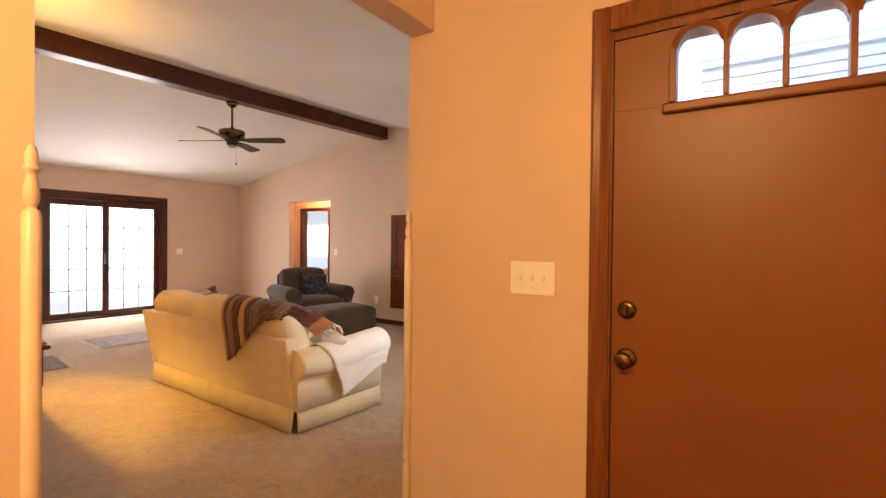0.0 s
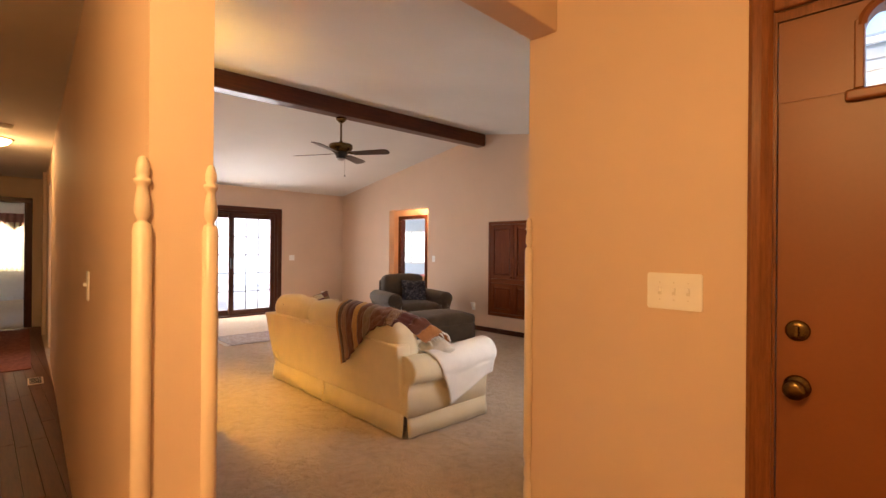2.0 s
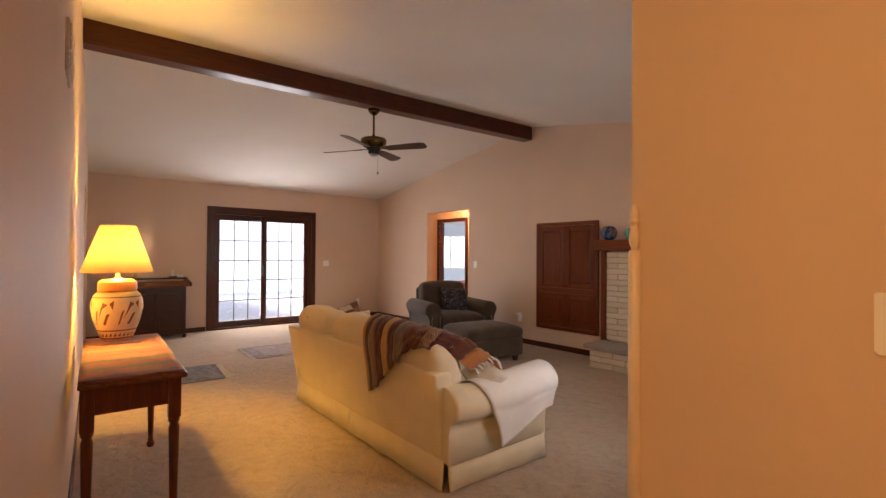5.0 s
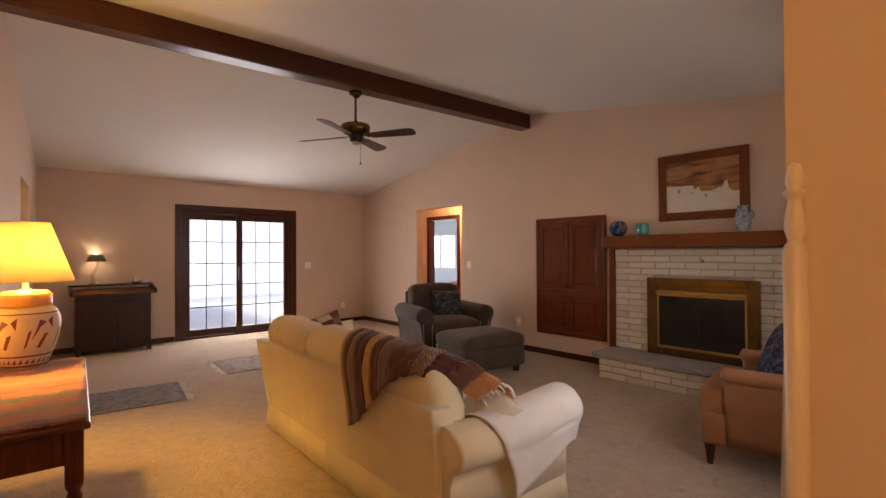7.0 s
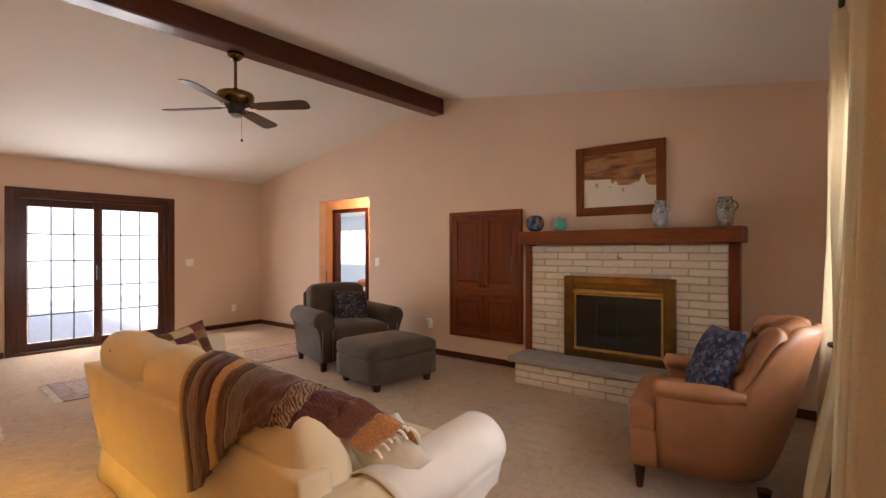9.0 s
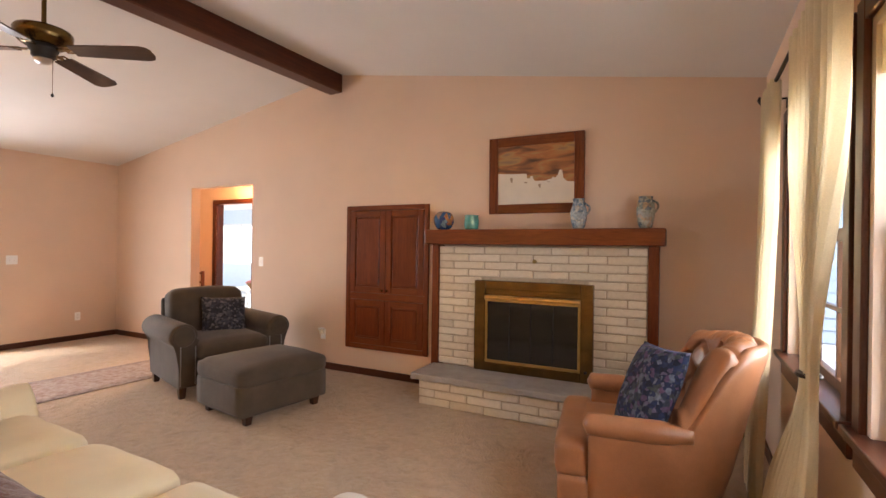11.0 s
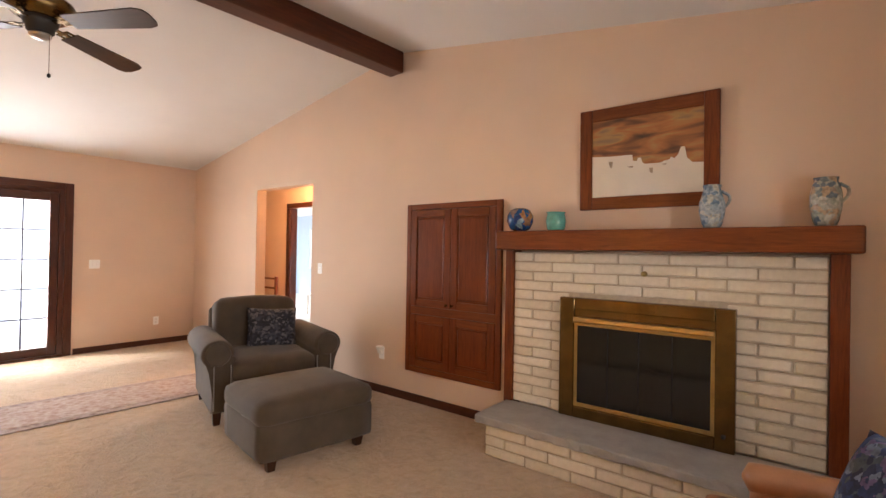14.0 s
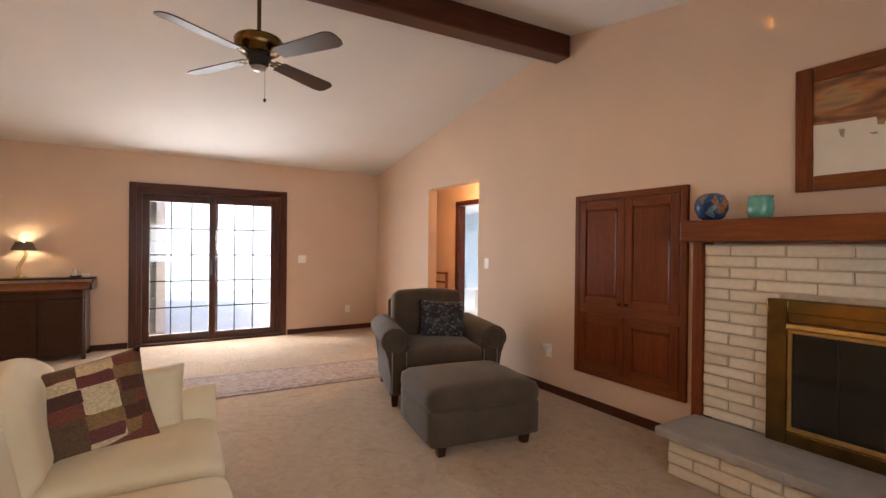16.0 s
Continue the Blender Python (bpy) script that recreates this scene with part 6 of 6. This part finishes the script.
part("body", box(-0.025, 0.025, -0.04, -0.006, -0.02, 0.02, 0.005), WHITE, nl)
part("cover", lathe([(0.03, 0.0), (0.04, 0.022), (0.038, 0.03), (0.0, 0.032)], 20), WHITE, nl, smooth=True, m=Matrix.Translation((0, -0.03, 0.02)))
for xg, zg, hw in ((-2.05, 2.13, 0.20), (-2.95, 2.12, 0.13)):
    g = thing("air_grille", Matrix.Translation((xg, south(xg), zg)) @ Matrix.Rotation(math.pi - SKEW, 4, "Z"), "cream metal air grille high on the wall", "air grille", "air grilles")
    part("frame", box(-hw, hw, -0.012, 0, -0.10, 0.10, 0.003), CREAM, g)
    for i in range(8):
        part("slat", box(-hw + 0.02, hw - 0.02, -0.016, -0.006, -0.082 + i * 0.0225, -0.070 + i * 0.0225), CREAM, g)

# ---- hall and foyer ----
hl = thing("ceiling_light", pose(-6.7, -0.28, 2.44), "lit frosted dome ceiling light in the hall", "ceiling light")
part("pan", lathe([(0.0, -0.012), (0.16, -0.014), (0.165, -0.002), (0.0, 0.0)], 32), BRASS, hl, smooth=True)
part("dome", lathe([(0.0, -0.085), (0.06, -0.08), (0.115, -0.055), (0.145, -0.014), (0.0, -0.014)], 32), glow("lit frosted glass", (1.0, 0.78, 0.42), 3.0), hl, "lit frosted glass dome", True)
lamp("hall_light", "POINT", pose(-6.7, -0.28, 2.22), 4.0, WARM, 0.12)
sd = thing("smoke_detector", pose(-5.9, -0.22, 2.44), "small round white smoke detector on the hall ceiling", "smoke detector")
part("case", lathe([(0.0, -0.035), (0.05, -0.032), (0.065, -0.012), (0.065, 0.0), (0.0, 0.0)], 24), WHITE, sd, smooth=True)
fl = thing("ceiling_light", pose(-0.15, -1.0, 2.44), "lit frosted dome ceiling light in the foyer", "ceiling light")
part("pan", lathe([(0.0, -0.012), (0.16, -0.014), (0.165, -0.002), (0.0, 0.0)], 32), BRASS, fl, smooth=True)
part("dome", lathe([(0.0, -0.085), (0.06, -0.08), (0.115, -0.055), (0.145, -0.014), (0.0, -0.014)], 32), glow("lit frosted foyer glass", (1.0, 0.78, 0.42), 3.0), fl, "lit frosted glass dome", True)
lamp("foyer_light", "POINT", pose(-0.15, -1.0, 2.22), 25, WARM, 0.14)
switch_plate(Matrix.Translation((-2.35, south(-2.35) - 0.118 / math.cos(SKEW), 1.18)) @ Matrix.Rotation(-SKEW, 4, "Z"), 1, "ivory light switch on the hall wall")

# bedroom door casing, hall door casing, window and drapes at the end
hd = thing("door_bedroom", pose(HX, -0.18, 0, rz=90), "dark wooden casing of the open bedroom door", "door frame", kind="structure")
part("casing", box(-0.425, -0.345, -0.02, 0.0, 0, 2.03, 0.005), TRIM, hd)
part("casing", box(0.345, 0.425, -0.02, 0.0, 0, 2.03, 0.005), TRIM, hd)
part("casing", box(-0.425, 0.425, -0.023, 0.0, 2.03, 2.11, 0.005), TRIM_H, hd)
part("jamb", box(-0.345, -0.33, -0.0, 0.12, 0, 2.03), TRIM, hd)
part("jamb", box(0.33, 0.345, -0.0, 0.12, 0, 2.03), TRIM, hd)
bw = thing("window_bedroom", pose(BX, BY, 0, rz=90), "white bedroom window", "window", kind="structure")
for bb in (box(-0.5, -0.45, 0.02, 0.08, 0.75, 1.95), box(0.45, 0.5, 0.02, 0.08, 0.75, 1.95), box(-0.45, 0.45, 0.02, 0.08, 1.9, 1.95), box(-0.45, 0.45, 0.02, 0.08, 0.75, 0.8), box(-0.02, 0.02, 0.02, 0.08, 0.8, 1.9), box(-0.45, 0.45, 0.025, 0.075, 1.33, 1.37)):
    part("window_frame", bb, WHITE, bw)
PINK = plain("dusty pink drape cloth", (0.36, 0.15, 0.12), 0.9, var=0.15, bump=0.3, sheen=0.2)


def drape(name, x0, x1, z0, z1, material, label, waves, swag=0.0):
    b = bmesh.new()
    n = waves * 8
    rows = []
    for j in range(13):
        row = []
        for i in range(n + 1):
            f = i / n
            low = z0 + swag * abs(math.sin(f * math.pi * 3)) if swag else z0
            z = z1 + (low - z1) * j / 12
            row.append(b.verts.new((x0 + (x1 - x0) * f, -0.08 + 0.03 * math.sin(f * waves * 2 * math.pi) + 0.02 * (j / 12) * (swag > 0), z)))
        rows.append(row)
    for a, c in zip(rows, rows[1:]):
        for i in range(n):
            b.faces.new((a[i], a[i + 1], c[i + 1], c[i]))
    t = thing(name, pose(BX, BY, 0, rz=90), label, "curtain", "bedroom curtains")
    ob = part("panel", b, material, t, smooth=True)
    return t


drape("drape", -0.75, -0.47, 0.55, 2.05, PINK, "dusty pink drape beside the bedroom window", 4)
drape("drape", 0.47, 0.72, 0.35, 2.05, PINK, "dusty pink drape beside the bedroom window", 4)
drape("valance", -0.80, 0.80, 1.70, 2.12, PINK, "scalloped dusty pink valance over the bedroom window", 12, 0.18)
drape("sheer_curtain", -0.46, 0.46, 0.72, 1.9, SHEER, "white sheer over the bedroom window", 9)
bv = thing("floor_register", pose(BX + 0.08, BY, 0.004), "pale metal baseboard register under the window", "register")
part("case", box(0, 0.06, -0.25, 0.25, 0, 0.09, 0.01), WHITE, bv)
rg = thing("hall_rug", pose(-8.4, -0.26, -0.002, rz=-3), "dark red rug on the hall floor", "rug", "rugs")
part("border", box(-1.6, 1.6, -0.40, 0.38, 0, 0.008, 0.003, 1), oriental("dark red rug pile", (0.12, 0.02, 0.012), (0.20, 0.045, 0.025), (0.26, 0.09, 0.05)), rg)
fr = thing("floor_register", pose(-6.15, 0.03, -0.002, rz=-3), "brass floor register in the hall boards", "register")
part("frame", box(-0.15, 0.15, -0.06, 0.06, 0, 0.006, 0.002), CREAM, fr)
for i in range(9):
    part("slat", box(-0.125 + i * 0.0285, -0.109 + i * 0.0285, -0.045, 0.045, 0.004, 0.0075), BLACK, fr)

# ---- passage room and sunroom seen through the opening ----
pd = thing("door_passage", pose(-8.175, 6.72, 0), "dark wooden casing of the sunroom doorway", "door frame", kind="structure")
casing(pd, -0.425, 0.425, 2.03, 0.075, 0.02)
part("jamb", box(-0.425, -0.41, 0, 0.12, 0, 2.03), TRIM, pd)
part("jamb", box(0.41, 0.425, 0, 0.12, 0, 2.03), TRIM, pd)
fp = thing("floor_lamp", pose(-9.35, 6.42, 0.003), "floor lamp with a small white shade", "floor lamp")
part("base", lathe([(0.0, 0.0), (0.13, 0.0), (0.13, 0.015), (0.02, 0.03), (0.0, 0.03)], 24), IRON, fp, smooth=True)
part("pole", lathe([(0.016, 0.02), (0.016, 1.52)], 12), IRON, fp)
part("shade", lathe([(0.11, 1.50), (0.05, 1.66)], 24), CLOTH, fp, "white cloth shade", True)
bn = thing("wooden_bench", pose(-9.15, 6.35, 0.003), "dark wooden railed bench in the passage", "bench")
for x in (-0.45, 0.45):
    for y in (-0.2, 0.2):
        part("leg", box(x - 0.02, x + 0.02, y - 0.02, y + 0.02, 0, 0.92 if y > 0 else 0.42, 0.004), MAHOG, bn)
part("seat", box(-0.47, 0.47, -0.22, 0.18, 0.42, 0.45, 0.005), MAHOG_H, bn)
for z in (0.72, 0.87):
    part("rail", box(-0.43, 0.43, 0.19, 0.21, z, z + 0.03, 0.004), MAHOG_H, bn)
bc = thing("bench_cushion", pose(-9.15, 6.33, 0.453), "dark red cushion on the wooden bench", "cushion")
part("cover", soft_box(0.5, 0.34, 0.14, 0.05, 0.03, 6), plain("dark red cloth", (0.16, 0.03, 0.025), 0.9), bc, smooth=True)
# Fill lamp and its dome, unseen from the room, added to brighten the passage.
lamp("passage_fill_light", "POINT", pose(-7.5, 6.25, 2.15), 15, (1.0, 0.52, 0.22), 0.1)
pl = thing("ceiling_light", pose(-7.5, 6.25, 2.4), "added unseen dome light brightening the passage", "ceiling light")
part("dome", lathe([(0.0, -0.085), (0.06, -0.08), (0.115, -0.055), (0.145, 0.0), (0.0, 0.0)], 32), glow("passage fill glow", (1.0, 0.78, 0.42), 2.5), pl, smooth=True)
stable = thing("low_table", pose(-9.9, 8.6, 0), "low white table in the sunroom", "table")
part("tabletop", box(-0.5, 0.5, -0.3, 0.3, 0.40, 0.44, 0.006), WHITE, stable)
for x in (-0.45, 0.45):
    for y in (-0.25, 0.25):
        part("leg", box(x - 0.02, x + 0.02, y - 0.02, y + 0.02, 0, 0.40, 0.004), WHITE, stable)
bk = thing("basket", pose(-9.75, 8.55, 0.44), "small woven basket with pink cloth on the low table", "basket")
part("bowl", lathe([(0.10, 0.0), (0.17, 0.10), (0.18, 0.13), (0.16, 0.125), (0.0, 0.03)], 24), plain("woven cane", (0.36, 0.22, 0.11), 0.8, bump=0.6), bk, smooth=True)
part("cloth", pillow(0.3, 0.3, 0.12), plain("pink cloth", (0.6, 0.25, 0.25), 0.9), bk, "pink folded cloth", True, Matrix.Translation((0, 0, 0.13)) @ Matrix.Rotation(radians(90), 4, "X"))
for k, (s0, s1) in enumerate(((1.0, 2.6), (2.9, 4.2), (4.5, 5.8))):
    w = thing("window_sunroom", pose(-15.0 + (s0 + s1) / 2, 11.0, 0), "white framed sunroom window", "window", kind="structure")
    h = (s1 - s0) / 2
    for bb in (box(-h, -h + 0.06, 0.02, 0.09, 0.8, 2.0), box(h - 0.06, h, 0.02, 0.09, 0.8, 2.0), box(-h + 0.06, h - 0.06, 0.02, 0.09, 1.94, 2.0), box(-h + 0.06, h - 0.06, 0.02, 0.09, 0.8, 0.86), box(-0.03, 0.03, 0.025, 0.085, 0.86, 1.94)):
        part("window_frame", bb, WHITE, w)

# ---- outdoors ----
single("patio", prism([(-17.5, -6.0), (XW - 0.16, -6.0), (XW - 0.16, 12.0), (-17.5, 12.0)], -0.34, -0.05), plain("pale patio concrete", (0.74, 0.73, 0.71), 0.85, bump=0.3), ORIGIN, "pale concrete patio outside the glass door", "patio", kind="structure")

# Emissive backdrop stands in for blown-out daylight past patio door and sunroom.
GARDEN_GLOW = Nodes("garden daylight glow")
_h = GARDEN_GLOW.noise(GARDEN_GLOW.coords((1, 1, 1)), 0.5, 3.0)
_hc = GARDEN_GLOW.ramp(_h, [(0.35, (0.80, 0.88, 0.80)), (0.5, (0.95, 0.97, 0.97)), (0.65, (0.95, 0.90, 0.90))])
GARDEN_GLOW.link(_hc, GARDEN_GLOW.b.inputs["Base Color"])
GARDEN_GLOW.link(_hc, GARDEN_GLOW.b.inputs["Emission Color"])
GARDEN_GLOW.b.inputs["Emission Strength"].default_value = 0.33
single("backdrop", box(-17.6, -17.5, -8.0, 14.0, -0.4, 3.6), GARDEN_GLOW.m, ORIGIN, "glowing backdrop standing in for garden daylight", "backdrop", kind="structure")

single("backdrop_yard", box(-17.45, -4.5, 13.0, 13.1, -0.4, 6.0), GARDEN_GLOW.m, ORIGIN, "glowing backdrop standing in for garden daylight", "backdrop", kind="structure")

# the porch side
# Faint emission puts pale daylight into the backdrop beyond door and front windows.
STREET_GLOW = Nodes("street daylight glow")
_h2 = STREET_GLOW.noise(STREET_GLOW.coords((1, 2.2, 0.25)), 0.9, 2.0)
_hc2 = STREET_GLOW.ramp(_h2, [(0.35, (0.50, 0.58, 0.66)), (0.5, (0.74, 0.82, 0.90)), (0.65, (0.92, 0.95, 0.98))])
STREET_GLOW.link(_hc2, STREET_GLOW.b.inputs["Base Color"])
STREET_GLOW.link(_hc2, STREET_GLOW.b.inputs["Emission Color"])
STREET_GLOW.b.inputs["Emission Strength"].default_value = 0.21
single("backdrop_street_end", box(-1.0, 6.0, 18.0, 18.1, -0.4, 6.0), STREET_GLOW.m, ORIGIN, "glowing backdrop standing in for street daylight", "backdrop", kind="structure")
single("backdrop_street", box(6.0, 6.1, -2.0, 22.0, -0.4, 6.0), STREET_GLOW.m, ORIGIN, "glowing backdrop standing in for street daylight", "backdrop", kind="structure")
house = thing("neighbour_house", pose(0, 11.0, -0.35), "pale blue lap-sided house front with a white gutter", "house")
SLATE = plain("pale blue siding paint", (0.23, 0.28, 0.32), 0.6, var=0.06, scale=3.0)
part("wall", box(-1.0, 5.95, 0.02, 0.3, 0.0, 5.45), SLATE, house)
for i in range(26):
    lap = box(-1.0, 5.95, 0.0, 0.02, 0.0, 0.20, 0.0)
    for v in lap.verts:
        v.co.y -= 0.02 * (v.co.z < 0.1)
    part("siding_board", lap, SLATE, house, m=Matrix.Translation((0, 0, 0.05 + i * 0.205)))
part("gutter", box(-1.0, 5.95, -0.07, 0.02, 5.45, 5.56, 0.02), WHITE, house, "white gutter")
part("roof", box(-1.0, 5.95, -0.06, 0.3, 5.56, 5.62), SLATE, house)

pav = single("pavement", prism([(-1.0, 1.6), (5.95, 1.6), (5.95, 17.95), (-1.0, 17.95)], -0.36, -0.12), plain("concrete walk", (0.42, 0.41, 0.39), 0.85, bump=0.4), ORIGIN, "pale concrete porch walk", "pavement", kind="structure")

# foyer and hall floor boards, each a piece of the floor
floor_f = bpy.data.objects["floor_foyer"]
shapes = {}
count = 0
for r in range(46):
    y = -2.45 + r * 0.0835
    x = 1.8 - random.uniform(0.0, 0.9)
    lo_x = 1.8
    while lo_x > HX + 0.05:
        ln = random.choice((0.7, 0.9, 1.1, 1.3))
        a, c = max(lo_x - ln, HX + 0.01), lo_x
        lo_x -= ln + 0.002
        edge = -1.16 if y > -0.12 else -0.99 if y < -1.25 else HX
        if c > edge:
            a = max(a, edge)
        if c - a < 0.05:
            continue
        mx = (a + c) / 2
        if mx < -1.0 and (y + 0.04 > south(a) - 0.10 or y < -1.25 + (-1.13 - mx) * math.tan(SKEW) - 0.1):
            continue
        if mx >= -1.0 and y > 1.42:
            continue
        if count >= 300 or c - a < 0.1:
            continue
        key = round(c - a, 2)
        if key not in shapes:
            shapes[key] = mesh_of("floor_board", box(-(c - a) / 2, (c - a) / 2, 0.0, 0.0815, -0.012, -0.002, 0.0015, 1), FLOORWOOD)
        o = new("floor_board", shapes[key])
        o.parent = floor_f
        o.location = (mx, y, 0)
        count += 1
